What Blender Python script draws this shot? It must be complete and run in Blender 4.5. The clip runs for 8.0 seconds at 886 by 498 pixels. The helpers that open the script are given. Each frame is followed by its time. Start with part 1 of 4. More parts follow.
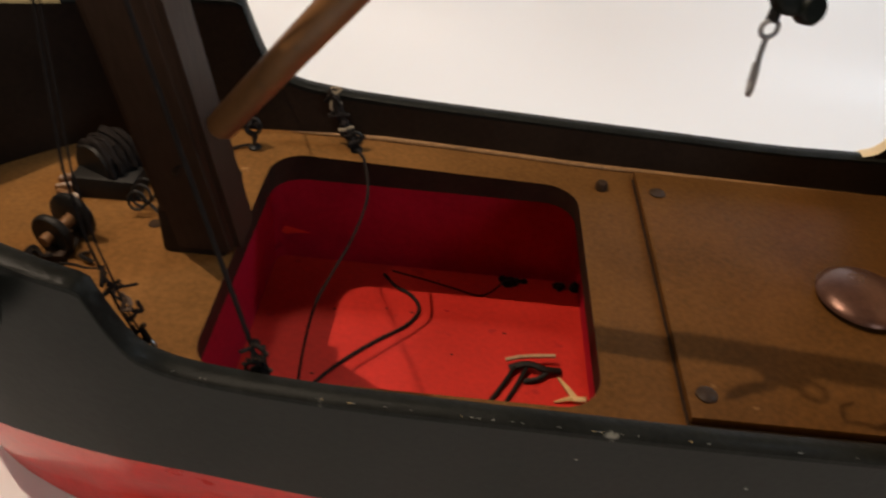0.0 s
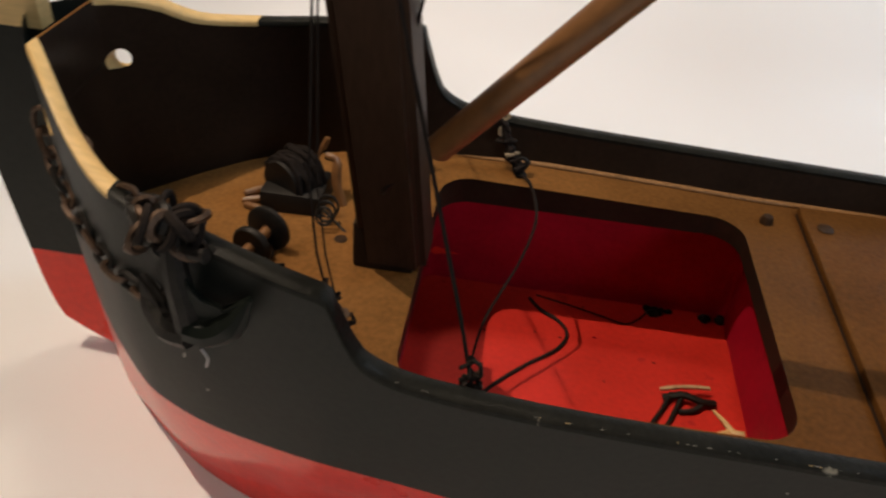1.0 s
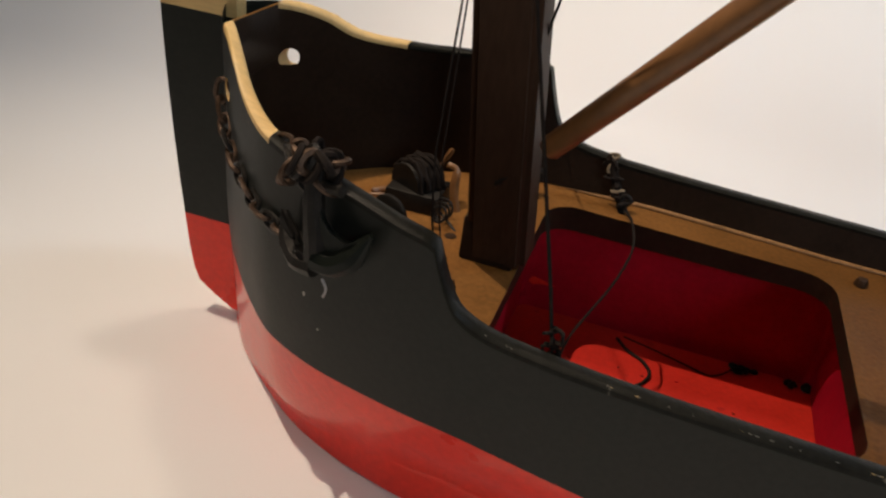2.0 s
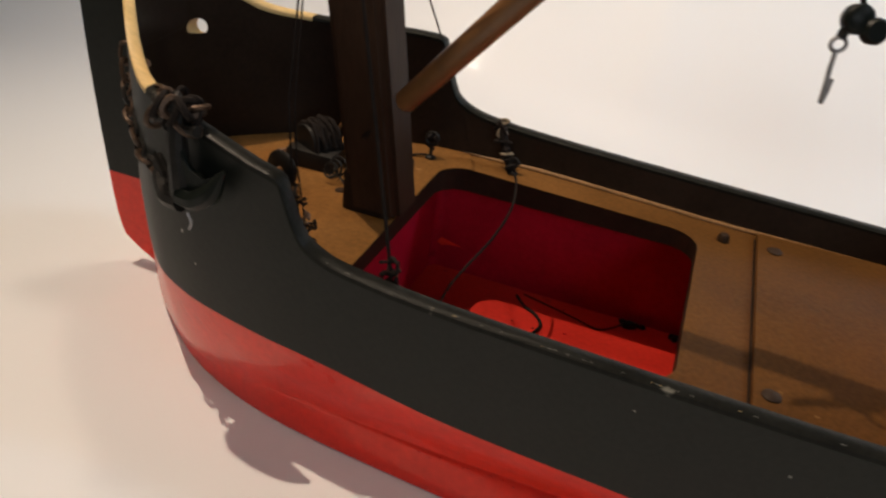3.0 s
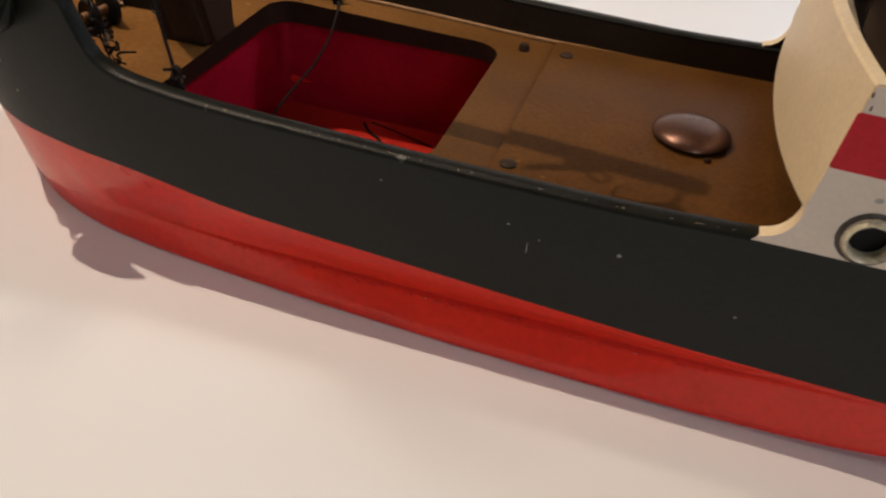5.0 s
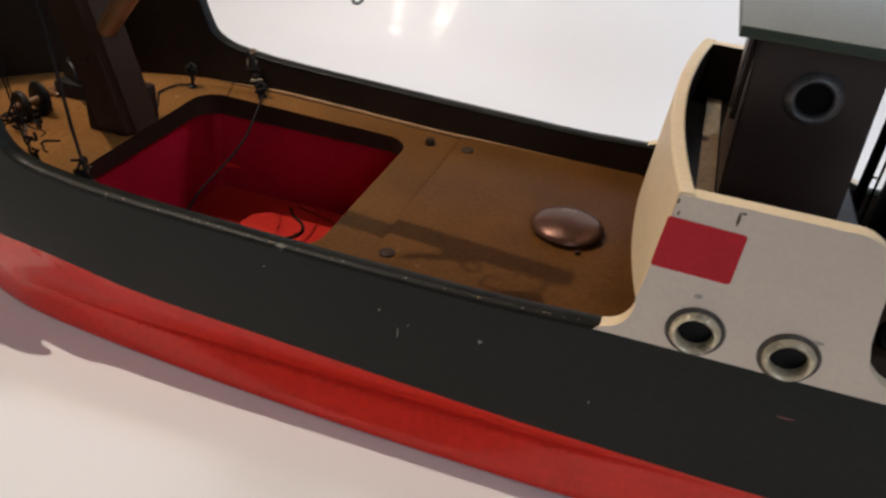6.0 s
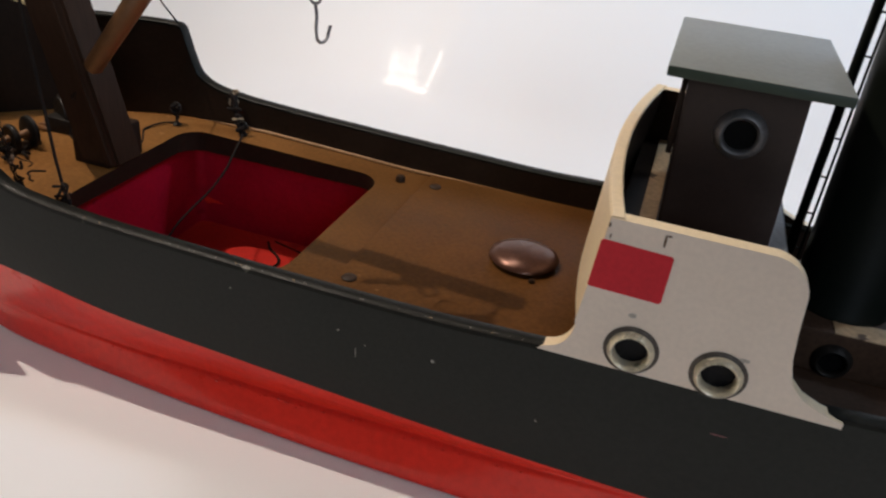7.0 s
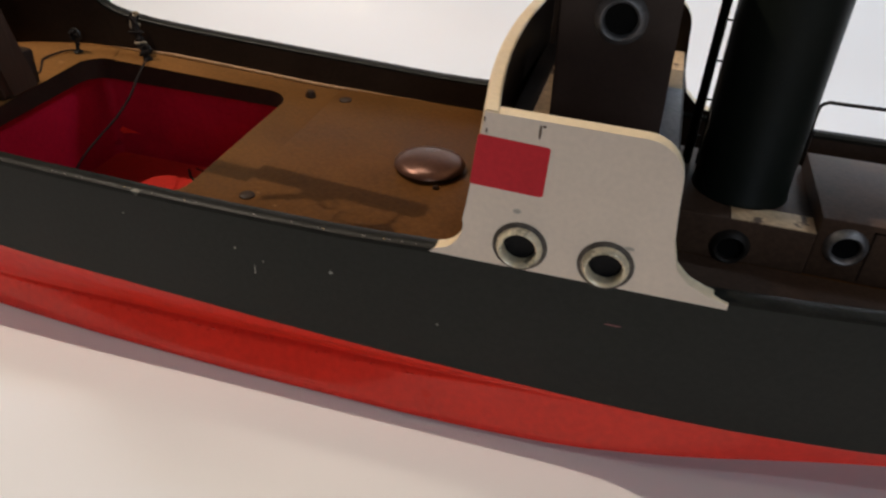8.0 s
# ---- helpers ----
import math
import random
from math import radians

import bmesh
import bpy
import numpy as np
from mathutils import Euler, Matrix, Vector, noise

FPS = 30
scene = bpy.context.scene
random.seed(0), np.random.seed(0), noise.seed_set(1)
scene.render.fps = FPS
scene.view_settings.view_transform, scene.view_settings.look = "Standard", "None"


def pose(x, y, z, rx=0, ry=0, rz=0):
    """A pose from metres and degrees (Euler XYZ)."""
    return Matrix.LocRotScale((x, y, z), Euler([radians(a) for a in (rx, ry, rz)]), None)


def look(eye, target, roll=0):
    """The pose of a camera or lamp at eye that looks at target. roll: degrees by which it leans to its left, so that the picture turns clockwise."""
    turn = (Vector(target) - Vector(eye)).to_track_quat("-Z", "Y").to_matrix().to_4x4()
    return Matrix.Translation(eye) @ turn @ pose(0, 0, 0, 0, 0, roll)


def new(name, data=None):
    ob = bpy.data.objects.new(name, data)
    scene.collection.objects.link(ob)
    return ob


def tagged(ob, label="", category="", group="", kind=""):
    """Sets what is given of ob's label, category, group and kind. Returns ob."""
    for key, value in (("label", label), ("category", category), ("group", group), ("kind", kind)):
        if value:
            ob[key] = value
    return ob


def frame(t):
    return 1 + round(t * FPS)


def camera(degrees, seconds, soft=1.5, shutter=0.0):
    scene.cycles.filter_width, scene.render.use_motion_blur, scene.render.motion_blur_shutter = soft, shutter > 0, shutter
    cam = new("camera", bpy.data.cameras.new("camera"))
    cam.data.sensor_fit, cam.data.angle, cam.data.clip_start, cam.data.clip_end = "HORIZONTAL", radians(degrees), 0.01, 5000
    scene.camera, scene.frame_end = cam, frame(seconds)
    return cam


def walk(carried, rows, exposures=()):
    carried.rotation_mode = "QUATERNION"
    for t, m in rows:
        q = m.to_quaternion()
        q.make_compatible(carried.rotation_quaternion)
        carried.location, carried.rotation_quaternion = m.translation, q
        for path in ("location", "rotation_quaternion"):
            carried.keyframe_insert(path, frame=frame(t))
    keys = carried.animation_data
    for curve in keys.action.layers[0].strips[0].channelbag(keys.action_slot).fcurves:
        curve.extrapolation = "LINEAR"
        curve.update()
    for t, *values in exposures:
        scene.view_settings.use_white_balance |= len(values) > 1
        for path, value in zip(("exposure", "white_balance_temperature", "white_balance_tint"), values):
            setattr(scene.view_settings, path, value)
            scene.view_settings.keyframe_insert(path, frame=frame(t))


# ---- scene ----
import functools

cam = camera(59.58, 8.0, soft=2.3, shutter=0.4)
# seconds, eye, a point looked at, roll
PATH = [
    (0.0, (-0.04157, -0.13512, 0.11297), (-0.04191, 0.02040, -0.01277), 5.54),
    (0.5, (-0.05714, -0.13548, 0.11524), (-0.06381, 0.02140, -0.00863), 4.12),
    (1.0, (-0.07096, -0.14111, 0.11275), (-0.08478, 0.01701, -0.00893), 5.01),
    (1.5, (-0.07325, -0.15324, 0.10434), (-0.10268, 0.01292, -0.00301), 9.28),
    (1.7, (-0.07151, -0.16055, 0.10123), (-0.10991, 0.00704, -0.00095), 8.34),
    (3.0, (-0.02111, -0.17763, 0.10308), (-0.07061, -0.01288, 0.00107), 7.55),
    (3.5, (-0.00279, -0.18154, 0.10301), (-0.04787, -0.02003, -0.00600), 7.61),
    (4.0, (0.01638, -0.18771, 0.10330), (-0.02772, -0.03158, -0.01366), 4.70),
    (4.5, (0.02925, -0.18973, 0.10268), (-0.01292, -0.04063, -0.02377), 4.68),
    (4.7, (0.03340, -0.19069, 0.10090), (-0.00809, -0.04105, -0.02513), 4.44),
    (5.8, (0.06284, -0.19192, 0.10879), (0.01820, -0.03319, -0.00440), 5.34),
    (6.0, (0.06925, -0.19015, 0.11237), (0.02405, -0.02848, 0.00365), 5.47),
    (6.5, (0.07616, -0.19464, 0.11232), (0.03081, -0.02677, 0.01350), 6.49),
    (7.0, (0.08310, -0.19895, 0.11246), (0.03522, -0.03054, 0.01579), 6.18),
    (7.5, (0.09748, -0.19555, 0.10898), (0.05091, -0.03291, 0.00230), 3.23),
    (8.0, (0.10370, -0.19281, 0.10832), (0.06460, -0.03197, -0.00395), 3.65),
]
walk(cam, [(t, look(eye, target, roll)) for t, eye, target, roll in PATH], [(0.0, 0.0, 6700, 12), (3.0, 0.0, 6750, 12), (4.5, 0.0, 6800, 14), (6.0, 0.0, 6150, 12), (7.0, 0.0, 6050, 12), (8.0, 0.0, 6300, 12)])

# ---- world, lights, exposure ----
world = bpy.data.worlds.new("room_dark")
scene.world = world
world.use_nodes = True
world.node_tree.nodes["Background"].inputs["Color"].default_value = (0.9, 0.92, 1.0, 1)
world.node_tree.nodes["Background"].inputs["Strength"].default_value = 0.004


def lamp(name, kind, place, target, watts, colour, size):
    data = bpy.data.lights.new(name, kind)
    data.energy, data.color = watts, colour
    if kind == "AREA":
        data.shape, data.size, data.size_y = "RECTANGLE", size[0], size[1]
    else:
        data.shadow_soft_size = size
    if kind == "SPOT":
        data.spot_size, data.spot_blend = radians(98), 1.0
    ob = new(name, data)
    ob.matrix_world = look(place, target)
    return ob


lamp("bulb_key", "SPOT", (-0.31, 0.006, 0.58), (0.10, 0.0, 0), 11.0, (1.0, 0.83, 0.65), 0.004)
lamp("bulb_far", "SPOT", (-0.12, 0.17, 0.62), (-0.02, 0.06, 0), 3.0, (1.0, 0.83, 0.65), 0.03)
lamp("bulb_over", "POINT", (-0.28, -0.20, 0.80), (0, 0, 0), 0.55, (1.0, 0.83, 0.65), 0.006)
lamp("bulb_near", "POINT", (-0.61, -0.245, 0.80), (0, 0, 0), 3.2, (1.0, 0.80, 0.60), 0.006)
# cool light added to lift the shade by the stern, source unseen
lamp("stern_fill", "POINT", (0.75, -0.30, 0.80), (0, 0, 0), 2.5, (0.88, 0.92, 1.0), 0.02)
# cool soft light added on the near side, its source unseen
lamp("near_side_fill", "AREA", (0.75, -1.4, 0.68), (0.0, 0.2, 0.05), 5.0, (0.82, 0.91, 1.0), (0.5, 0.5))
# unseen cool light added only to brighten the card behind the ship
backdrop_fill = lamp("backdrop_fill_light", "AREA", (0.62, 0.28, 0.70), (0.10, 0.42, 0.05), 1.05, (0.66, 0.83, 1.0), (0.12, 0.12))
backdrop_fill.data.spread = 1.3


# ---- small mesh helpers: everything of the ship is written in centimetres ----
CM = 0.01


def link(name, bm, mat, scale=CM, smooth=None):
    """One mesh object out of a bmesh in centimetres; smooth: the angle under which edges are shaded round."""
    bmesh.ops.recalc_face_normals(bm, faces=bm.faces)
    for v in bm.verts:
        v.co *= scale
    if smooth:
        for f in bm.faces:
            f.smooth = True
        for e in bm.edges:
            e.smooth = len(e.link_faces) == 2 and e.calc_face_angle(0) < radians(smooth)
    me = bpy.data.meshes.new(name)
    bm.to_mesh(me)
    bm.free()
    for m in mat if isinstance(mat, (list, tuple)) else [mat]:
        me.materials.append(m)
    return new(name, me)


def part(name, bm, mat, parent, label="", smooth=35):
    ob = link(name, bm, mat, CM, smooth)
    ob.parent = parent
    ob.matrix_parent_inverse = parent.matrix_world.inverted() if parent.type == "EMPTY" else Matrix()
    return tagged(ob, label) if label else ob


def thing(name, place, label, category, group=""):
    ob = new(name)
    ob.empty_display_size = 0.01
    ob.location = Vector(place) * CM
    ob.matrix_world = Matrix.Translation(Vector(place) * CM)
    return tagged(ob, label, category, group)


def box(bm, x0, x1, y0, y1, z0, z1, bevel=0.0, seg=2):
    v = bmesh.ops.create_cube(bm, size=1)["verts"]
    for p in v:
        p.co = Vector((x0 + (p.co.x + 0.5) * (x1 - x0), y0 + (p.co.y + 0.5) * (y1 - y0), z0 + (p.co.z + 0.5) * (z1 - z0)))
    if bevel:
        edges = {e for p in v for e in p.link_edges}
        bmesh.ops.bevel(bm, geom=list(edges), offset=bevel, segments=seg, affect="EDGES", profile=0.6)
    return bm


def spline(points, n):
    """Catmull-Rom through the points, n steps a span."""
    p = [Vector(q) for q in points]
    p = [2 * p[0] - p[1]] + p + [2 * p[-1] - p[-2]]
    out = []
    for i in range(1, len(p) - 2):
        a, b, c, d = p[i - 1:i + 3]
        for k in range(n):
            t = k / n
            out.append(0.5 * (2 * b + (c - a) * t + (2 * a - 5 * b + 4 * c - d) * t * t + (3 * b - a - 3 * c + d) * t ** 3))
    return out + [p[-2]]


def tube(bm, path, radius, sides=8, closed=False, cap=True):
    """A round bar along a path; radius a number or one for each point."""
    path = [Vector(p) for p in path]
    n = len(path)
    rad = radius if isinstance(radius, (list, tuple)) else [radius] * n
    rings, side = [], None
    for i, p in enumerate(path):
        a = path[i - 1] if (i or closed) else p
        b = path[(i + 1) % n] if (i < n - 1 or closed) else p
        d = (b - a).normalized()
        if side is None:
            side = d.orthogonal().normalized()
        side = (side - d * side.dot(d)).normalized()
        up = d.cross(side)
        rings.append([bm.verts.new(p + rad[i] * (math.cos(w) * side + math.sin(w) * up)) for w in [2 * math.pi * k / sides for k in range(sides)]])
    for i in range(n if closed else n - 1):
        r, s = rings[i], rings[(i + 1) % n]
        for k in range(sides):
            bm.faces.new((r[k], r[(k + 1) % sides], s[(k + 1) % sides], s[k]))
    if cap and not closed:
        bm.faces.new(rings[0][::-1])
        bm.faces.new(rings[-1])
    return bm


def lathe(bm, profile, m, sides=28, closed=False):
    """Turn a profile of (radius, height) round the z axis of the pose m."""
    rings = []
    for r, h in profile:
        if r < 1e-6:
            rings.append([bm.verts.new(m @ Vector((0, 0, h)))])
        else:
            rings.append([bm.verts.new(m @ Vector((r * math.cos(w), r * math.sin(w), h))) for w in [2 * math.pi * k / sides for k in range(sides)]])
    pairs = list(zip(rings, rings[1:]))
    if closed:
        pairs.append((rings[-1], rings[0]))
    for a, b in pairs:
        for k in range(sides):
            j = (k + 1) % sides
            f = [a[k], a[j], b[j], b[k]] if len(a) > 1 and len(b) > 1 else ([a[0], b[j], b[k]] if len(a) == 1 else [a[k], a[j], b[0]])
            bm.faces.new(f)
    return bm


def extrude_outline(bm, outline, to3d, thick):
    """A board: an outline of 2D points laid into space by to3d, thickened along the vector thick."""
    a = [bm.verts.new(to3d(*p)) for p in outline]
    b = [bm.verts.new(Vector(to3d(*p)) + Vector(thick)) for p in outline]
    bm.faces.new(a)
    bm.faces.new(b[::-1])
    for i in range(len(a)):
        j = (i + 1) % len(a)
        bm.faces.new((a[i], b[i], b[j], a[j]))
    return bm


# ---- materials ----
def nodes_of(name):
    m = bpy.data.materials.new(name)
    m.use_nodes = True
    t = m.node_tree
    return m, t, t.nodes["Principled BSDF"]


def surface(name, colour, rough, spread=0.15, grain=900.0, stain=60.0, bump=0.15, metal=0.0, coat=0.0, spec=0.5, stretch=(1, 1, 1), second=None, chips=None):
    """Paint, wood or metal: a base colour varied by stains and by fine grain, uneven gloss and a little relief. second: a worn colour that shows in patches."""
    m, t, b = nodes_of(name)
    n, l = t.nodes, t.links
    at = n.new("ShaderNodeTexCoord")
    mp = n.new("ShaderNodeMapping")
    mp.inputs["Scale"].default_value = stretch
    l.new(at.outputs["Object"], mp.inputs["Vector"])
    big, fine = n.new("ShaderNodeTexNoise"), n.new("ShaderNodeTexNoise")
    for q, s, d in ((big, stain, 5), (fine, grain, 3)):
        q.inputs["Scale"].default_value, q.inputs["Detail"].default_value = s, d
        l.new(mp.outputs["Vector"], q.inputs["Vector"])
    add = n.new("ShaderNodeMath")
    add.operation = "MULTIPLY_ADD"
    add.inputs[1].default_value = 0.5
    l.new(fine.outputs["Fac"], add.inputs[0])
    half = n.new("ShaderNodeMath")
    half.operation = "MULTIPLY"
    half.inputs[1].default_value = 0.5
    l.new(big.outputs["Fac"], half.inputs[0])
    l.new(half.outputs[0], add.inputs[2])
    ramp = n.new("ShaderNodeValToRGB")
    ramp.color_ramp.elements[0].position, ramp.color_ramp.elements[1].position = 0.32, 0.68
    lo = [c * (1 - spread) for c in colour]
    hi = [min(1, c * (1 + spread)) for c in colour]
    ramp.color_ramp.elements[0].color, ramp.color_ramp.elements[1].color = (*lo, 1), (*hi, 1)
    l.new(add.outputs[0], ramp.inputs["Fac"])
    out = ramp.outputs["Color"]
    if second:
        wear = n.new("ShaderNodeTexNoise")
        wear.inputs["Scale"].default_value, wear.inputs["Detail"].default_value = chips[1], 6
        l.new(at.outputs["Object"], wear.inputs["Vector"])
        cut = n.new("ShaderNodeMapRange")
        cut.inputs["From Min"].default_value, cut.inputs["From Max"].default_value = chips[0], chips[0] + 0.04
        l.new(wear.outputs["Fac"], cut.inputs["Value"])
        mix = n.new("ShaderNodeMix")
        mix.data_type = "RGBA"
        l.new(cut.outputs["Result"], mix.inputs["Factor"])
        l.new(out, mix.inputs["A"])
        mix.inputs["B"].default_value = (*second, 1)
        out = mix.outputs["Result"]
    l.new(out, b.inputs["Base Color"])
    rr = n.new("ShaderNodeMapRange")
    rr.inputs["To Min"].default_value, rr.inputs["To Max"].default_value = max(0.03, rough - 0.1), min(1, rough + 0.1)
    l.new(big.outputs["Fac"], rr.inputs["Value"])
    l.new(rr.outputs["Result"], b.inputs["Roughness"])
    b.inputs["Metallic"].default_value = metal
    b.inputs["Coat Weight"].default_value = coat
    b.inputs["Coat Roughness"].default_value = 0.12
    b.inputs["Specular IOR Level"].default_value = spec
    bp = n.new("ShaderNodeBump")
    bp.inputs["Strength"].default_value, bp.inputs["Distance"].default_value = bump, 0.0004
    l.new(add.outputs[0], bp.inputs["Height"])
    l.new(bp.outputs["Normal"], b.inputs["Normal"])
    return m


BLACK = surface("hull_black", (0.009, 0.0105, 0.008), 0.5, 0.35, 700, 45, 0.2, spec=0.27, second=(0.07, 0.07, 0.06), chips=(0.76, 90))
RAIL_BLACK = surface("rail_black", (0.010, 0.010, 0.008), 0.38, 0.4, 900, 160, 0.6, spec=0.1, second=(0.16, 0.15, 0.12), chips=(0.70, 160))
RED = surface("hull_red", (0.74, 0.036, 0.020), 0.3, 0.12, 500, 40, 0.34, spec=0.15, coat=0.4)
gloss = RED.node_tree.nodes["Principled BSDF"]
gloss.inputs["Coat Roughness"].default_value = 0.05
RED.node_tree.links.new(RED.node_tree.nodes["Bump"].outputs["Normal"], gloss.inputs["Coat Normal"])
# one hold paint kept twice: lit orange-red for floor, shaded crimson for walls
HOLD_RED = surface("hold_red_lit", (0.50, 0.021, 0.012), 0.5, 0.15, 600, 70, 0.2, spec=0.3, second=(0.36, 0.012, 0.010), chips=(0.66, 120))
HOLD_WALL = surface("hold_red_shaded", (0.33, 0.004, 0.02), 0.5, 0.18, 600, 70, 0.2, spec=0.2, second=(0.24, 0.003, 0.014), chips=(0.66, 120))
LINING = surface("bulwark_brown", (0.018, 0.0105, 0.0065), 0.42, 0.3, 700, 50, 0.2, spec=0.16, second=(0.06, 0.04, 0.03), chips=(0.75, 110))
DECK = surface("deck_brown", (0.094, 0.039, 0.010), 0.42, 0.3, 800, 45, 0.3, spec=0.08, second=(0.20, 0.10, 0.04), chips=(0.71, 170))
# deck colour lifted towards the bow: wear, and stronger lamplight put into the paint
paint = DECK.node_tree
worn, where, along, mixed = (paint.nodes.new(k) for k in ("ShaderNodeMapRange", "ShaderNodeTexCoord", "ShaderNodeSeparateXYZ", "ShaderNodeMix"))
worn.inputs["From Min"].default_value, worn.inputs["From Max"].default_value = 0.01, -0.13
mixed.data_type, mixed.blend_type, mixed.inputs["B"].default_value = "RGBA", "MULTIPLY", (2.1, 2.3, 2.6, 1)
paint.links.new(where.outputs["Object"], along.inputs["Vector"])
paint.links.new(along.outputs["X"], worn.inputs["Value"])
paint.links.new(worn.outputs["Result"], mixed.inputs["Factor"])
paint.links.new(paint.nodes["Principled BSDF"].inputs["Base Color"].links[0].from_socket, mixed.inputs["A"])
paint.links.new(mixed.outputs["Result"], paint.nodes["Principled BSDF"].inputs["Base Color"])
RIM = surface("rim_dark", (0.018, 0.010, 0.006), 0.55, 0.3, 700, 60, 0.2, spec=0.15)
WOOD_BARE = surface("bare_wood", (0.60, 0.41, 0.17), 0.5, 0.18, 900, 60, 0.2, stretch=(0.15, 1, 1))
MAST_BROWN = surface("mast_brown", (0.042, 0.022, 0.013), 0.55, 0.3, 900, 60, 0.3, spec=0.1, stretch=(1, 1, 0.12))
DOWEL = surface("varnished_dowel", (0.17, 0.078, 0.028), 0.38, 0.3, 900, 80, 0.12, coat=0.1, stretch=(0.3, 1, 0.3))
WHITE = surface("bridge_white", (0.75, 0.63, 0.51), 0.42, 0.06, 800, 50, 0.12, second=(0.36, 0.28, 0.2), chips=(0.74, 80))
CREAM = surface("cream_edge", (0.70, 0.56, 0.36), 0.5, 0.1, 800, 60, 0.15)
FLAG = surface("flag_red", (0.56, 0.026, 0.036), 0.5, 0.1, 900, 60, 0.1, spec=0.15)
FAINT = surface("faint_stain", (0.46, 0.40, 0.33), 0.5, 0.2, 900, 200, 0.1)
HOUSE = surface("house_brown", (0.032, 0.018, 0.013), 0.4, 0.2, 800, 60, 0.15)
ROOF = surface("roof_green", (0.19, 0.20, 0.185), 0.45, 0.14, 700, 50, 0.2)
ROOF_EDGE = surface("roof_edge", (0.025, 0.04, 0.025), 0.5, 0.2, 700, 50, 0.2)
CASING = surface("casing_brown", (0.062, 0.036, 0.023), 0.42, 0.3, 800, 50, 0.15, spec=0.2)
FUNNEL = surface("funnel_black", (0.006, 0.008, 0.006), 0.42, 0.2, 700, 60, 0.08, spec=0.18)
IRON = surface("blackened_iron", (0.015, 0.013, 0.011), 0.5, 0.4, 1200, 200, 0.4, metal=0.3, spec=0.3)
RUST = surface("rusty_chain", (0.075, 0.045, 0.028), 0.5, 0.5, 1500, 300, 0.5, metal=0.6)
BRASS = surface("brass_eyelet", (0.72, 0.64, 0.46), 0.3, 0.25, 900, 200, 0.12, metal=0.35)
COPPER = surface("copper_knob", (0.12, 0.055, 0.036), 0.3, 0.25, 900, 150, 0.12, metal=0.55)
CORD = surface("dark_cord", (0.016, 0.012, 0.010), 0.85, 0.4, 2500, 400, 0.6, spec=0.1)
SCREW = surface("painted_screw", (0.032, 0.017, 0.009), 0.5, 0.4, 900, 200, 0.3, spec=0.15)
GLOSS = surface("hole_black", (0.004, 0.004, 0.005), 0.3, 0.3, 900, 150, 0.8, spec=0.12)
INSIDE = surface("porthole_shade", (0.003, 0.003, 0.003), 0.5, 0.2, spec=0.1)
STEEL = surface("tarnished_steel", (0.27, 0.26, 0.26), 0.5, 0.3, 900, 200, 0.15, metal=0.85)
# bead tone: worn edge, with the light it catches put into the colour
BEADING = surface("worn_lit_bead", (0.24, 0.125, 0.05), 0.4, 0.35, 900, 90, 0.3, spec=0.3)
FRAY = surface("frayed_cord", (0.22, 0.17, 0.11), 0.85, 0.3, 2500, 400, 0.5)
NICK = surface("nick_brown", (0.12, 0.07, 0.04), 0.7, 0.3, 900, 200, 0.3)
TARNISH = surface("tarnished_brass", (0.085, 0.07, 0.055), 0.5, 0.5, 900, 250, 0.3, spec=0.3)
RIM_PINK = surface("scratched_paint", (0.20, 0.07, 0.07), 0.5, 0.3, 900, 200, 0.2)
# tan for strips that paint lamplight, and for a plain bar
STRIP = surface("mottled_tan", (0.46, 0.31, 0.17), 0.6, 0.35, 700, 90, 0.3, second=(0.10, 0.06, 0.035), chips=(0.6, 150))
LILAC = surface("lilac_paint", (0.24, 0.14, 0.19), 0.5, 0.15, 900, 80, 0.1)
TABLE, tree, shade = nodes_of("white_card")
mottle, tone = tree.nodes.new("ShaderNodeTexNoise"), tree.nodes.new("ShaderNodeMapRange")
mottle.inputs["Scale"].default_value, mottle.inputs["Detail"].default_value = 6.0, 2.0
tone.inputs["To Min"].default_value, tone.inputs["To Max"].default_value = 0.77, 0.81
gray = tree.nodes.new("ShaderNodeCombineColor")
tree.links.new(mottle.outputs["Fac"], tone.inputs["Value"])
for channel in ("Red", "Green", "Blue"):
    tree.links.new(tone.outputs["Result"], gray.inputs[channel])
tree.links.new(gray.outputs["Color"], shade.inputs["Base Color"])
shade.inputs["Roughness"].default_value, shade.inputs["Specular IOR Level"].default_value = 0.4, 0.2
shade.inputs["Coat Weight"].default_value, shade.inputs["Coat Roughness"].default_value = 0.008, 0.07
roller, stretch, gloss_bump = (tree.nodes.new(k) for k in ("ShaderNodeTexNoise", "ShaderNodeMapping", "ShaderNodeBump"))
spot = tree.nodes.new("ShaderNodeTexCoord")
stretch.inputs["Scale"].default_value = (1.5, 900.0, 900.0)
roller.inputs["Scale"].default_value, roller.inputs["Detail"].default_value = 1.0, 1.0
gloss_bump.inputs["Strength"].default_value, gloss_bump.inputs["Distance"].default_value = 0.2, 0.0002
tree.links.new(spot.outputs["Object"], stretch.inputs["Vector"])
tree.links.new(stretch.outputs["Vector"], roller.inputs["Vector"])
tree.links.new(roller.outputs["Fac"], gloss_bump.inputs["Height"])
tree.links.new(gloss_bump.outputs["Normal"], shade.inputs["Coat Normal"])
WOODTOP = surface("table_wood", (0.12, 0.07, 0.04), 0.45, 0.2, 200, 12, 0.1)
WALLS = surface("room_wall", (0.13, 0.12, 0.11), 0.8, 0.03, 30, 2, 0.05)
CEILING = surface("room_ceiling", (0.16, 0.155, 0.15), 0.8, 0.03, 30, 2, 0.05)

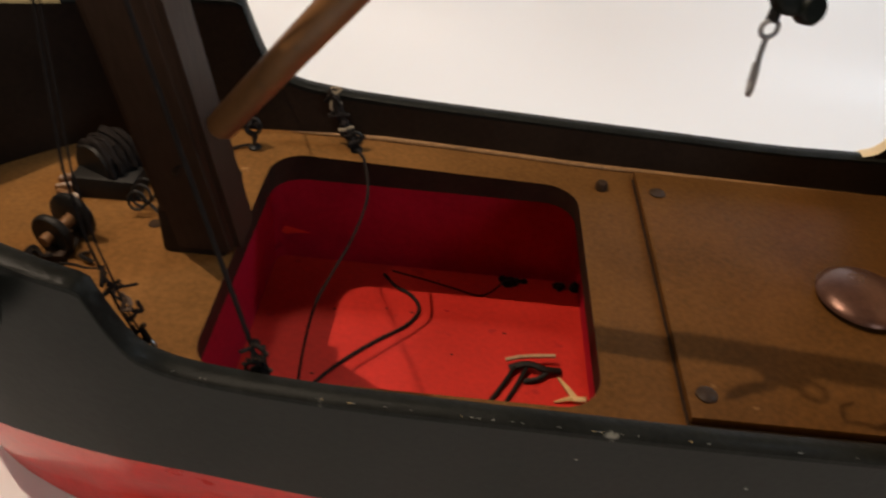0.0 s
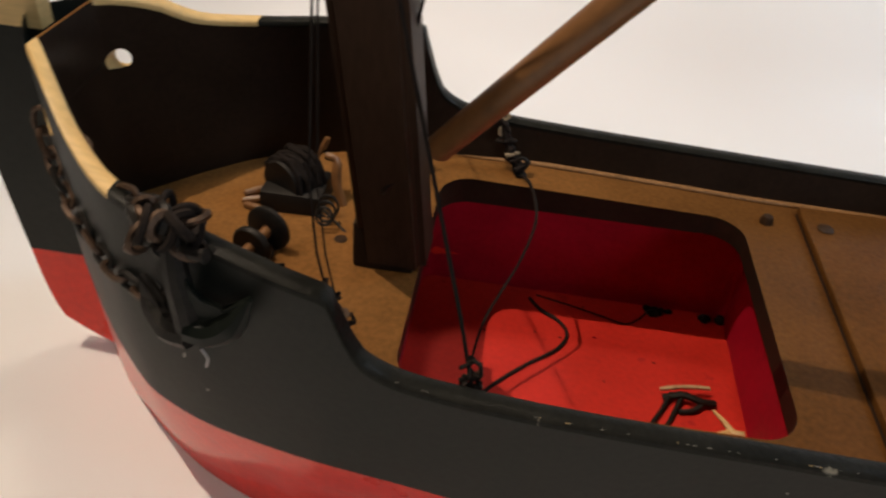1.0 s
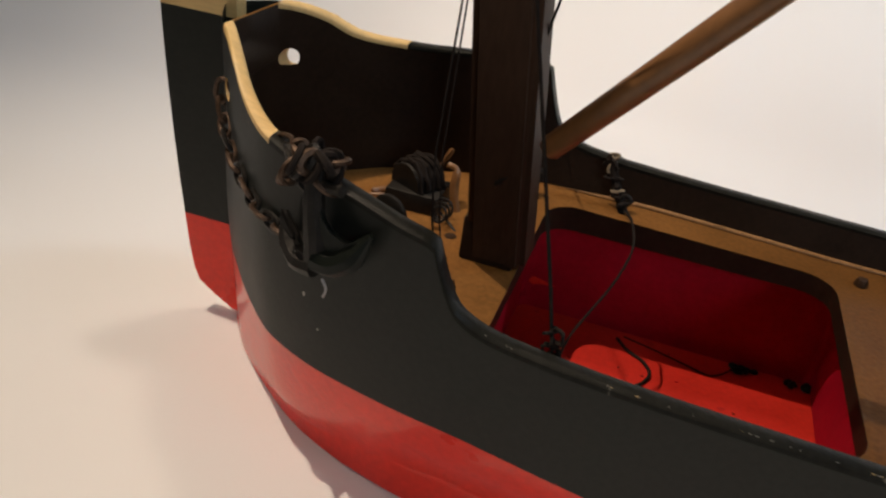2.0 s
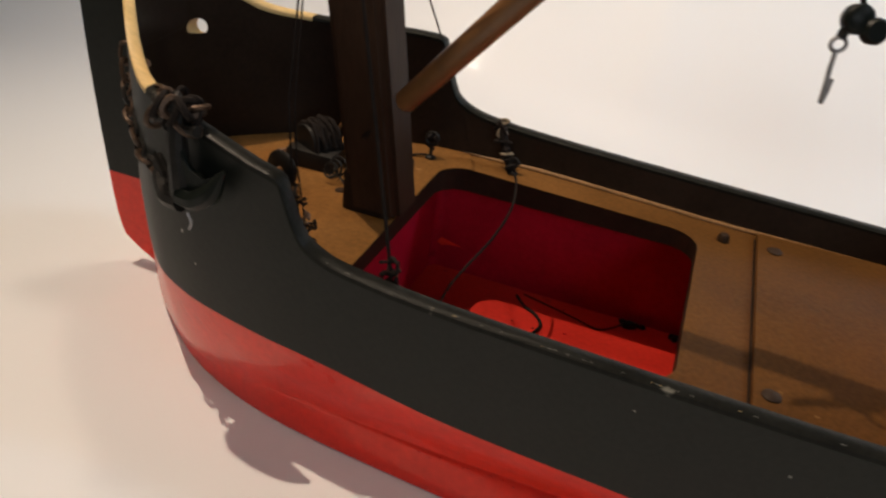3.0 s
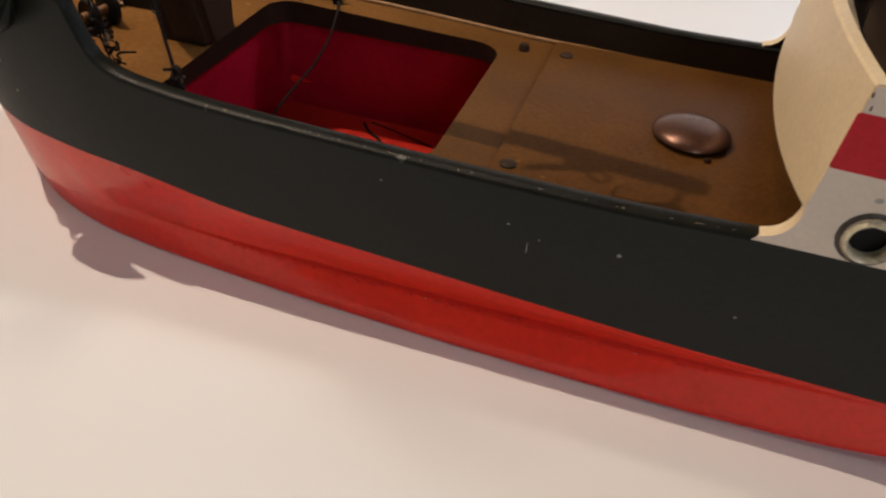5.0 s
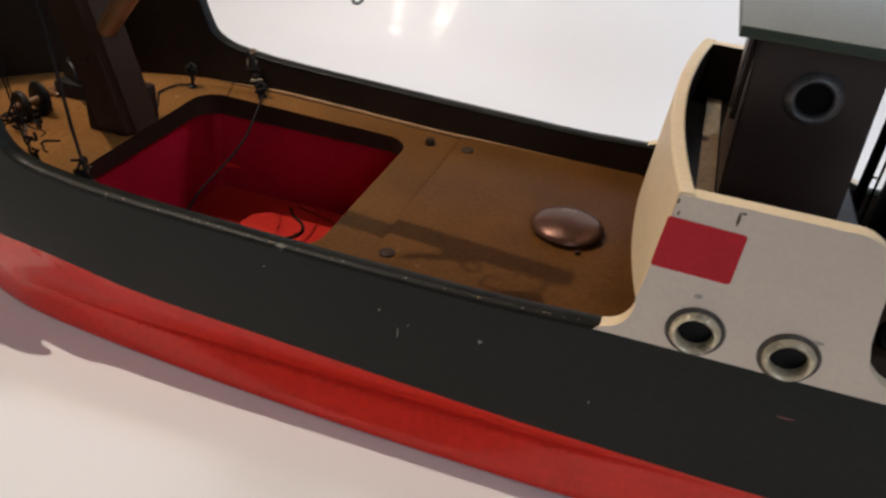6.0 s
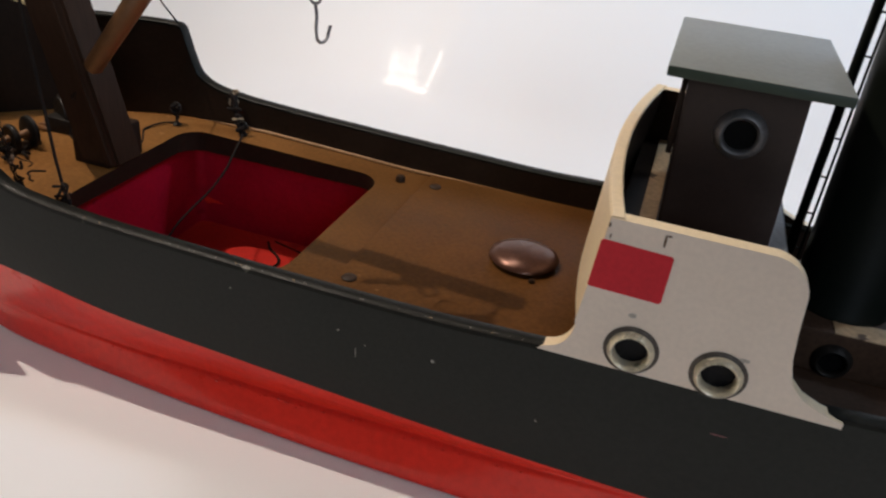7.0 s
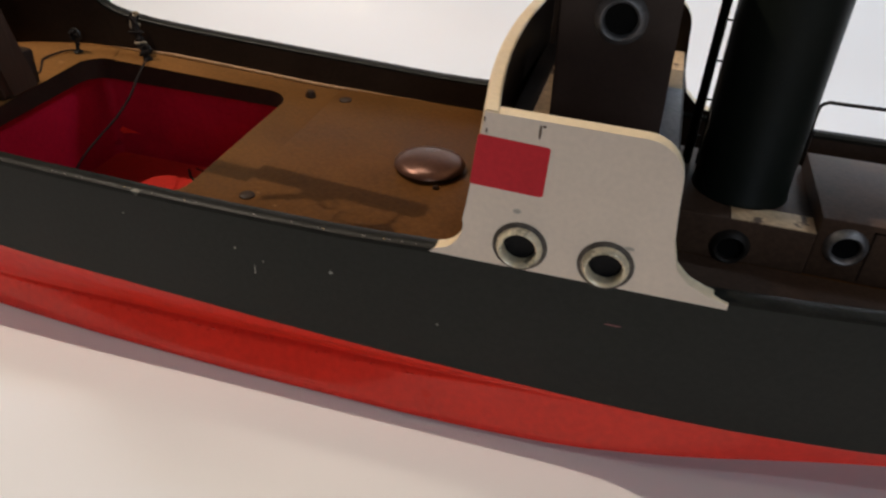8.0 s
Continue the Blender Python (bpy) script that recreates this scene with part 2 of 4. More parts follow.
# ---- setting ----
TZ = -4.6


def slab(name, x0, x1, y0, y1, z0, z1, mat, label, category):
    bm = bmesh.new()
    box(bm, x0, x1, y0, y1, z0, z1)
    return tagged(link(name, bm, mat, 1.0), label, category, kind="structure")


TOP = TZ * CM
slab("tabletop", -1.5, 1.5, -1.75, 1.2, TOP - 0.05, TOP - 0.004, WOODTOP, "brown wooden tabletop under the white card", "table")


def sheet_line():
    """The card lies flat, bends up behind the ship and leans back: its (y, z) every 2 mm along it."""
    y, z, w, out = -0.42, 0.0, 0.0, []
    for k in range(651):
        out.append((y, z))
        run = -0.42 + 0.002 * k
        turn = 0.0 if run < 0.152 else (1 / 0.08 if w < 0.8 else (1 / 4.0 if w < 1.3 else 0.0))
        w += 0.002 * turn
        y, z = y + 0.002 * math.cos(w), z + 0.002 * math.sin(w)
    return out


SHEET = sheet_line()
bm = bmesh.new()
xs = np.concatenate([np.linspace(-0.62, -0.15, 24), np.linspace(-0.147, 0.06, 70), np.linspace(0.075, 0.75, 34)])
grid = []
for k in [*range(0, 280, 20), *range(280, 460, 2), *range(460, 651, 10)]:
    y, z = SHEET[k]
    run = -0.42 + 0.002 * k
    up = max(0.0, min(1.0, (run - 0.17) / 0.07))
    row = []
    for x in xs:
        buckle = -0.0016 * up * math.exp(-((x + 0.044) / 0.014) ** 2) + 0.0012 * up * noise.noise((x * 2.0, run * 1.5, 1.7))
        row.append(bm.verts.new((x, y + buckle, TOP + z)))
    grid.append(row)
for a, b in zip(grid, grid[1:]):
    for i in range(len(xs) - 1):
        bm.faces.new((a[i], a[i + 1], b[i + 1], b[i]))
card = link("card_sheet", bm, TABLE, 1.0, 60)
thick = card.modifiers.new("thickness", "SOLIDIFY")
thick.thickness, thick.offset = 0.0008, -1
tagged(card, "glossy white card laid flat and swept up behind the ship", "backdrop card", kind="structure")
slab("ceiling", -1.6, 1.6, -1.85, 1.3, 1.5, 1.55, CEILING, "plain dim ceiling of the room", "ceiling")
slab("wall_north", -1.6, 1.6, 1.2, 1.3, TOP - 0.05, 1.5, WALLS, "plain dim wall of the room", "wall")
slab("wall_south", -1.6, 1.6, -1.85, -1.75, TOP - 0.05, 1.5, WALLS, "plain dim wall of the room", "wall")
slab("wall_west", -1.6, -1.5, -1.75, 1.2, TOP - 0.05, 1.5, WALLS, "plain dim wall of the room", "wall")
slab("wall_east", 1.5, 1.6, -1.75, 1.2, TOP - 0.05, 1.5, WALLS, "plain dim wall of the room", "wall")

# ---- hull ----
ship = thing("model_ship", (6, 0, TZ), "painted wooden model coaster with black and red hull on white card", "model ship")


def pchip(points):
    """A smooth curve through (x, value) points that never overshoots."""
    xs, ys = [p[0] for p in points], [p[1] for p in points]
    h = np.diff(xs)
    d = np.diff(ys) / h
    m = np.zeros(len(xs))
    for i in range(1, len(xs) - 1):
        if d[i - 1] * d[i] > 0:
            w1, w2 = 2 * h[i] + h[i - 1], h[i] + 2 * h[i - 1]
            m[i] = (w1 + w2) / (w1 / d[i - 1] + w2 / d[i])
    m[0], m[-1] = d[0], d[-1]

    def value(x):
        x = min(max(x, xs[0]), xs[-1])
        i = min(int(np.searchsorted(xs, x, side="right")) - 1, len(xs) - 2)
        t = (x - xs[i]) / h[i]
        return float((2 * t ** 3 - 3 * t ** 2 + 1) * ys[i] + (t ** 3 - 2 * t ** 2 + t) * h[i] * m[i] + (3 * t ** 2 - 2 * t ** 3) * ys[i + 1] + (t ** 3 - t ** 2) * h[i] * m[i + 1])
    return value


BOW, STERN = -17.1, 33.0
breadth = pchip([(-17.1, 0.25), (-16.75, 0.95), (-16.0, 1.9), (-15, 3.0), (-13.7, 4.1), (-12, 4.75), (-9.5, 5.12), (-5, 5.25), (0, 5.22), (6, 5.12), (12, 5.05), (18, 4.7), (24, 4.0), (29, 2.7), (32, 1.2), (33, 0.3)])
top = pchip([(-17.1, 5.0), (-16.2, 4.85), (-15.5, 4.5), (-14.95, 4.05), (-14.3, 3.8), (-13.7, 3.67), (-12, 3.38), (-10.3, 2.98), (-9.75, 2.86), (-9.5, 2.2), (-9.1, 1.5), (-8.3, 1.17), (-6.7, 1.0), (-3, 0.86), (0, 0.8), (4, 0.78), (7, 0.9), (13, 1.02), (20, 1.3), (33, 2.6)])
waterline = pchip([(-17.1, -1.1), (-14.5, -1.35), (-9.5, -1.45), (-5.2, -1.95), (0, -2.25), (6, -2.55), (13, -2.68), (16.6, -2.6), (25, -1.5), (33, -0.9)])
bottom = pchip([(-17.1, -4.2), (-16.4, -4.6), (8, -4.6), (10, -4.5), (13, -4.05), (17, -3.3), (24, -2.4), (33, -1.4)])
chine_part = pchip([(-17, 0.9), (-13, 0.78), (-11, 0.66), (-8.5, 0.6), (-4, 0.53), (0, 0.48), (4, 0.38), (7, 0.21), (9.5, 0.06), (12, 0.02), (33, 0.02)])
foot = pchip([(-17.1, 0.4), (-16.7, 0.85), (-15.4, 1.95), (-13.1, 3.42), (-11.5, 3.98), (-10, 4.3), (-7.5, 4.57), (-5, 4.77), (-2, 4.93), (2, 5.0), (6, 4.95), (9, 4.85), (12, 4.86), (17, 4.62), (24, 3.75), (33, 0.1)])
tuck = pchip([(-17, 0.0), (-13, 0.25), (-9, 0.5), (3, 0.48), (7, 0.2), (10, 0.02), (33, 0.0)])


def down(x):
    """Steps from the waterline to the bottom, closer together under the ledge."""
    f = chine_part(x)
    return [f * k / 6 for k in range(7)] + [f + (1 - f) * (k / 24) ** 1.5 for k in range(1, 25)]


far_lift = pchip([(-17, 0.0), (-13.7, 0.07), (-12, 0.3), (-9.75, 0.74), (-9.4, 0.55), (-9.1, 0.38), (-8.3, 0.3), (-7, 0.25), (0, 0.2), (6, 0.12), (14, 0.0)])
STATIONS = sorted({round(float(x), 3) for x in np.concatenate([np.linspace(-17.1, -13, 18), np.linspace(-13, -10, 8), np.linspace(-10, -8, 15), np.linspace(-8, 33, 42)])})


def rail(x, sign):
    """Height of the bulwark's top on one side."""
    return top(x) + (far_lift(x) if sign > 0 else 0.0)


@functools.lru_cache(maxsize=None)
def section(x):
    """Half breadth below the waterline: tucked in to a soft ledge, swelling over it and turning under at the bottom."""
    low, wl, f = bottom(x), waterline(x), chine_part(x)
    bow = max(0.0, min(1.0, (-9 - x) / 8.1))
    side = breadth(x) * (1 - 0.03 * bow * max(0.0, -wl))
    swell = foot(x) + 0.9 * 0.4 * (1 - f) * (wl - low)
    ledge = side - tuck(x) if swell > side - tuck(x) else 0.25 * side + 0.75 * swell - 0.5 * tuck(x)
    rows = [(0.0, side), (f * 0.5, side + (ledge - side) * 0.45), (f, ledge)]
    swell -= 0.27 * (1 - f)
    for k, d in ((0.06, 0.2), (0.2, 0.4), (0.45, 0.7), (0.7, 0.94), (0.86, 1.0)):
        rows.append((f + (1 - f) * k, ledge + (swell - ledge) * d))
    rows += [(1.0, swell - 0.5 * (1 - f))]
    return pchip(rows)


def skin(x, z):
    """The outside of the hull at station x and height z: place in length and half breadth."""
    low, wl = bottom(x), waterline(x)
    bow = max(0.0, min(1.0, (-9 - x) / 8.1))
    b = breadth(x) * (1 - 0.03 * bow * max(0.0, -z)) if z >= wl else section(x)((wl - z) / (wl - low))
    return x + 0.07 * bow * bow * max(0.0, -z), max(0.15, b)


def centre(x):
    """The hand-built hull is not quite even: its middle wanders a little."""
    return 0.1 * max(0.0, min(1.0, (6 - x) / 8)) * max(0.0, min(1.0, (x + 17) / 6))


def side_strip(bm, sign, rows):
    """rows(x) gives the heights at a station; the strip follows the skin."""
    cols = []
    for x in STATIONS:
        col = []
        for z in rows(x):
            px, b = skin(x, z)
            col.append(bm.verts.new((px, sign * b + centre(x), z)))
        cols.append(col)
    for a, b in zip(cols, cols[1:]):
        for i in range(len(a) - 1):
            bm.faces.new((a[i], b[i], b[i + 1], a[i + 1]))
    return cols


def steps(a, b, n):
    return [a + (b - a) * i / n for i in range(n + 1)]


HAWSE = (-16.15, 3.48, 0.27)


def pierce(bm, y_of):
    """A round hole in a strip of the bow on both sides: cut the faces round it away and fill up to a circle."""
    hx, hz, r = HAWSE
    for sign in (-1, 1):
        gone = []
        for f in bm.faces:
            c = f.calc_center_median()
            if c.y * sign > 0 and abs(c.x - hx) < 0.62 and abs(c.z - hz) < 0.75:
                gone.append(f)
        edges = {}
        for f in gone:
            for e in f.edges:
                edges[e] = edges.get(e, 0) + 1
        rim = [e for e, n in edges.items() if n == 1]
        bmesh.ops.delete(bm, geom=gone, context="FACES_ONLY")
        bmesh.ops.delete(bm, geom=[e for e, n in edges.items() if n == 2], context="EDGES")
        ring = []
        for k in range(20):
            w = 2 * math.pi * k / 20
            x, z = hx + 0.72 * r * math.cos(w), hz + r * math.sin(w)
            ring.append(bm.verts.new((x, sign * y_of(x, z) + centre(x), z)))
        loop = [bm.edges.new((ring[i], ring[(i + 1) % 20])) for i in range(20)]
        bmesh.ops.triangle_fill(bm, use_beauty=True, edges=[e for e in rim if e.is_valid] + loop)


bm = bmesh.new()
ends = [side_strip(bm, s, lambda x: steps(rail(x, s), waterline(x), 8)) for s in (-1, 1)]
for e in (0, -1):
    for i in range(8):
        bm.faces.new((ends[0][e][i], ends[0][e][i + 1], ends[1][e][i + 1], ends[1][e][i]))
pierce(bm, lambda x, z: skin(x, z)[1])
part("topside", bm, BLACK, ship, "black painted hull side", smooth=50)
bm = bmesh.new()
ends = [side_strip(bm, s, lambda x: [waterline(x) + (bottom(x) - waterline(x)) * d for d in down(x)]) for s in (-1, 1)]
for e in (0, -1):
    for i in range(30):
        bm.faces.new((ends[0][e][i], ends[0][e][i + 1], ends[1][e][i + 1], ends[1][e][i]))
for (a, b), (c, d) in zip(zip(ends[0], ends[0][1:]), zip(ends[1], ends[1][1:])):
    bm.faces.new((a[-1], b[-1], d[-1], c[-1]))
part("bottom", bm, RED, ship, "glossy red hull bottom", smooth=24)


def inner(x, h):
    """Half breadth of the bulwark's inside; h: 0 at the deck, 1 at the top."""
    return max(0.05, breadth(min(max(x, BOW + 0.5), STERN - 0.5)) - (0.65 + (0.42 - 0.65) * h))


# the lining inside the bulwarks, and the cap on top of them
INX = [x for x in STATIONS if BOW + 0.5 < x < STERN - 0.6]
bm = bmesh.new()
for s in (-1, 1):
    cols = [[bm.verts.new((x, s * inner(x, h) + centre(x), rail(x, s) * h - 0.3 * (1 - h))) for h in (0, 0.35, 0.7, 1)] for x in INX]
    for a, b in zip(cols, cols[1:]):
        for i in range(3):
            bm.faces.new((a[i], b[i], b[i + 1], a[i + 1]))
    if s < 0:
        keep = cols
for e in (0, -1):
    for i in range(3):
        bm.faces.new((keep[e][i], keep[e][i + 1], cols[e][i + 1], cols[e][i]))
pierce(bm, lambda x, z: inner(x, z / top(x)))
part("bulwark_lining", bm, LINING, ship, "dark brown inside of the bulwarks", smooth=50)


def cap(bm, xs, sign, lift=0.0):
    cols = []
    for x in xs:
        o, i = breadth(x), inner(x, 1)
        z = rail(x, sign) + lift
        cols.append([bm.verts.new((p[0], p[1] + centre(x), p[2])) for p in ((x, sign * (o + 0.015), z - 0.1), (x, sign * (o + 0.01), z), (x, sign * (o - 0.06), z + 0.05), (x, sign * (i + 0.06), z + 0.05), (x, sign * (i - 0.01), z), (x, sign * (i - 0.015), z - 0.1))])
    for a, b in zip(cols, cols[1:]):
        for k in range(5):
            bm.faces.new((a[k], b[k], b[k + 1], a[k + 1]))
    return cols


for s in (-1, 1):
    bm = bmesh.new()
    cap(bm, [x for x in INX if x >= -13.75], s)
    part("rail_cap", bm, RAIL_BLACK, ship, "scuffed glossy black edge of the bulwark", smooth=50)
bm = bmesh.new()
fore = [x for x in INX if x <= -13.6]
a, b = cap(bm, fore, -1), cap(bm, fore, 1)
for k in range(5):
    bm.faces.new((a[0][k], a[0][k + 1], b[0][k + 1], b[0][k]))
part("bow_cap", bm, WOOD_BARE, ship, "bare worn wood on top of the bow", smooth=50)

for s in (-1, 1):
    bm = bmesh.new()
    hx, hz, r = HAWSE
    rings = []
    for face in (0, 1):
        rings.append([])
        for k in range(20):
            w = 2 * math.pi * k / 20
            x, z = hx + 0.72 * r * math.cos(w), hz + r * math.sin(w)
            rings[face].append(bm.verts.new((x, s * (skin(x, z)[1] if face == 0 else inner(x, z / top(x))) + centre(x), z)))
    for k in range(20):
        bm.faces.new((rings[0][k], rings[0][(k + 1) % 20], rings[1][(k + 1) % 20], rings[1][k]))
    part("hawse_pipe", bm, WOOD_BARE, ship)

# the stem board, in three colours
LEAD = pchip([(-4.2, -17.0), (-3.95, -17.45), (-3.3, -18.3), (-1.2, -18.62), (3.6, -18.95), (5.6, -19.0)])


def stem_piece(name, z0, z1, mat, label):
    zs = steps(z0, z1, 8)
    out = [(LEAD(z), z) for z in zs] + [(BOW + 0.3 + 0.07 * max(0, -z), z) for z in reversed(zs)]
    bm = extrude_outline(bmesh.new(), out, lambda a, b: (a, -0.22, b), (0, 0.44, 0))
    part(name, bm, mat, ship, label)


stem_piece("stem_top", 4.7, 5.6, WOOD_BARE, "bare wood head of the stem")
stem_piece("stem", -1.2, 4.7, BLACK, "black stem board")
stem_piece("stem_foot", -4.15, -1.2, RED, "red forefoot of the stem")

# small worn places where the paint has chipped off, and glossy beads for glints
GLINT_BEAD = surface("glint_bead", (0.74, 0.036, 0.020), 0.22, 0.1, 900, 200, 0.1, coat=0.5, spec=1.0)
CHIP = surface("chipped_paint", (0.24, 0.23, 0.20), 0.5, 0.3, 900, 200, 0.2)


def chip(x, y, z, sx, sy, sz, mat, seed):
    bm = bmesh.new()
    bmesh.ops.create_icosphere(bm, subdivisions=2, radius=1)
    for v in bm.verts:
        n = 1 + 0.5 * noise.noise(v.co * 1.7 + Vector((seed * 3.1, seed, 0)))
        v.co = Vector((x + v.co.x * sx * n, y + v.co.y * sy * n, z + v.co.z * sz * n))
    part("paint_chip" if mat is not GLINT_BEAD else "glint_bead", bm, mat, ship)


# pale rail flecks: chipped paint, and the edge's broken glints put in as colour
q = random.Random(8)
for k in range(70):
    x = q.uniform(-9.0, 6.4)
    z, up = rail(x, -1), q.random()
    slope = (rail(x + 0.05, -1) - rail(x - 0.05, -1)) / 0.1
    if abs(slope) > 0.5:
        continue
    chip(x, centre(x) - breadth(x) + (0.05 if up > 0.4 else -0.002), z + (0.042 if up > 0.4 else -0.02), q.uniform(0.012, 0.045), 0.007, 0.006, CHIP if k % 5 else WOOD_BARE, k)
for k, (x, z, sx, sz) in enumerate(((4.15, -0.4, 0.05, 0.05), (2.1, -0.8, 0.014, 0.17), (2.35, -0.5, 0.02, 0.03), (1.6, -0.25, 0.03, 0.03), (-12.6, 0.55, 0.04, 0.06), (-12.2, -0.2, 0.03, 0.03), (6.9, -1.3, 0.03, 0.03), (-1.5, 0.1, 0.03, 0.02))):
    chip(x, centre(x) - skin(x, z)[1], z, sx, 0.012, sz, CHIP, 60 + k)
for k in range(14):
    chip(q.uniform(-14.0, -10.6), q.uniform(-2.6, 1.2), 0.01, q.uniform(0.02, 0.06), q.uniform(0.02, 0.04), 0.012, WOOD_BARE if k % 3 else SCREW, 90 + k)
# glossy beads added along the ledge of the bottom to catch lamp glints
for k in range(30):
    x = q.uniform(-6.5, 7.0)
    z = waterline(x) + (bottom(x) - waterline(x)) * (chine_part(x) + q.uniform(0.04, 0.14) * (1 - chine_part(x)))
    chip(x, centre(x) - skin(x, z)[1], z, q.uniform(0.025, 0.06), q.uniform(0.02, 0.03), q.uniform(0.02, 0.03), GLINT_BEAD, 200 + k)
chip(10.95, -skin(10.95, -0.23)[1], -0.23, 0.2, 0.01, 0.025, RIM_PINK, 77)

# ---- deck with the hatch opening ----
HX0, HX1, HY0, HY1, HR = -8.8, -0.85, -3.9, 3.52, 0.85


def round_rect(x0, x1, y0, y1, r, n=7):
    out = []
    for cx, cy, a in ((x1 - r, y1 - r, 0), (x0 + r, y1 - r, 90), (x0 + r, y0 + r, 180), (x1 - r, y0 + r, 270)):
        for k in range(n + 1):
            w = radians(a + 90 * k / n)
            out.append((cx + r * math.cos(w), cy + r * math.sin(w)))
    return out


HATCH = round_rect(HX0, HX1, HY0, HY1, HR)


def deck_z(x, y):
    """The hand-cut deck is warped: it lifts a little on the far side by the hatch."""
    along = max(0.0, min(1.0, (-0.5 - x) / 5.5)) * max(0.0, min(1.0, (x + 12.5) / 3))
    return 0.2 * along * max(0.0, min(1.0, (y + 0.5) / 4))


bm = bmesh.new()
loops = [[(x, centre(x) - inner(x, 0) - 0.1) for x in INX] + [(x, centre(x) + inner(x, 0) + 0.1) for x in reversed(INX)], HATCH]
edges = []
for loop in loops:
    vs = [bm.verts.new((x, y, deck_z(x, y))) for x, y in loop]
    edges += [bm.edges.new((vs[i], vs[(i + 1) % len(vs)])) for i in range(len(vs))]
bmesh.ops.triangle_fill(bm, use_beauty=True, edges=edges)
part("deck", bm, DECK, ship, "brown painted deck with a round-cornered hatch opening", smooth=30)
bm = bmesh.new()
BEAD = [x for x in INX if -8.8 < x < 7.4]
tube(bm, [(x, centre(x) + inner(x, 0) - 0.02, deck_z(x, 4) + 0.03 + 0.02 * noise.noise((x, 0, 0))) for x in BEAD], [0.08 * max(0.03, min(1.0, (x + 8.8) / 2)) for x in BEAD], 8)
part("deck_bead", bm, BEADING, ship, "worn bead along the foot of the bulwark, paled for caught light", smooth=60)


def ring_wall(bm, a, b):
    """A wall between two outlines of equal length, each with its own height."""
    va, vb = [bm.verts.new(p) for p in a], [bm.verts.new(p) for p in b]
    for i in range(len(a)):
        j = (i + 1) % len(a)
        bm.faces.new((va[i], va[j], vb[j], vb[i]))


bm = bmesh.new()
ring_wall(bm, [(x, y, deck_z(x, y)) for x, y in HATCH], [(x, y, -0.55) for x, y in HATCH])
wide = round_rect(HX0 - 0.25, HX1 + 0.25, HY0 - 0.25, HY1 + 0.25, HR)
ring_wall(bm, [(x, y, -0.55) for x, y in HATCH], [(x, y, -0.55) for x, y in wide])
part("hatch_rim", bm, RIM, ship, "dark edge of the hatch opening", smooth=40)
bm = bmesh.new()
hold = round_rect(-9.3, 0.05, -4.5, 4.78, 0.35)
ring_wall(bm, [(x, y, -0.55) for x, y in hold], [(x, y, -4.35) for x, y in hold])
part("hold_wall", bm, HOLD_WALL, ship, "wall of the open hold in red paint darkened for shade", smooth=40)
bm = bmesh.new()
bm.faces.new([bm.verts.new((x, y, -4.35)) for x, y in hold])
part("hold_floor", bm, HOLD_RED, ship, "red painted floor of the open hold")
q = random.Random(17)
for k in range(16):
    chip(q.uniform(-7.5, -0.6), q.uniform(-2.5, 4.3), -4.345, q.uniform(0.02, 0.07), q.uniform(0.02, 0.05), 0.02, RIM if k % 3 else HOLD_WALL, 120 + k)
bm = bmesh.new()
box(bm, 0.72, 8.3, -4.02, 4.3, 0.0, 0.22, 0.05)
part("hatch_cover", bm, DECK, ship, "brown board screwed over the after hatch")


bm = bmesh.new()
box(bm, 0.67, 0.73, -4.3, 4.2, -0.05, 0.012)
part("cover_gap", bm, RIM, ship)
bm = bmesh.new()
box(bm, 0.7, 7.2, -4.1, -4.03, -0.05, 0.012)
part("cover_gap", bm, RIM, ship)


def screw(x, y, z, r, proud):
    bm = bmesh.new()
    lathe(bm, [(r, z), (r, z + proud * 0.5), (r * 0.75, z + proud), (0, z + proud * 1.15)], Matrix.Translation((x, y, 0)), 14)
    part("screw_head", bm, SCREW, ship)


for x, y, z, r, p in ((-0.2, 3.62, 0.0, 0.17, 0.22), (1.19, 3.32, 0.22, 0.21, 0.07), (1.1, -3.45, 0.22, 0.21, 0.07), (5.68, -1.3, 0.22, 0.09, 0.1)):
    screw(x, y, z, r, p)
bm = bmesh.new()
lathe(bm, [(0.45, 0.14), (0.5, 0.34), (0.92, 0.36), (1.02, 0.42), (0.99, 0.5), (0.82, 0.6), (0.5, 0.68), (0, 0.71)], Matrix.Translation((5.19, -0.24, -0.06)), 40)
part("knob", bm, COPPER, ship, "domed dark copper knob", smooth=60)

# ---- mast and boom ----
MA, MB = Vector((-9.5, 0.14, 0)), Vector((-10.55, -3.2, 15.8))


def tapered_post(bm, a, b, wa, wb, bevel):
    vs = []
    for p, w in ((a, wa), (b, wb)):
        vs.append([bm.verts.new(p + Vector((sx * w / 2, sy * w / 2, 0))) for sx, sy in ((-1, -1), (1, -1), (1, 1), (-1, 1))])
    for k in range(4):
        j = (k + 1) % 4
        bm.faces.new((vs[0][k], vs[0][j], vs[1][j], vs[1][k]))
    bm.faces.new(vs[0][::-1])
    bm.faces.new(vs[1])
    bmesh.ops.bevel(bm, geom=list(bm.edges), offset=bevel, segments=3, affect="EDGES")


bm = bmesh.new()
LOW = MA.lerp(MB, 0.76)
tapered_post(bm, MA + Vector((0.12, 0, 0)), LOW + Vector((0.2, 0, 0)), 1.5, 1.4, 0.2)
mast = part("mast", bm, MAST_BROWN, ship, "square dark brown mast", smooth=40)
bm = bmesh.new()
box(bm, -10.33, -8.9, -0.66, 1.1, 0, 1.3, 0.16)
part("mast_foot", bm, RIM, ship, "dark block at the foot of the mast")
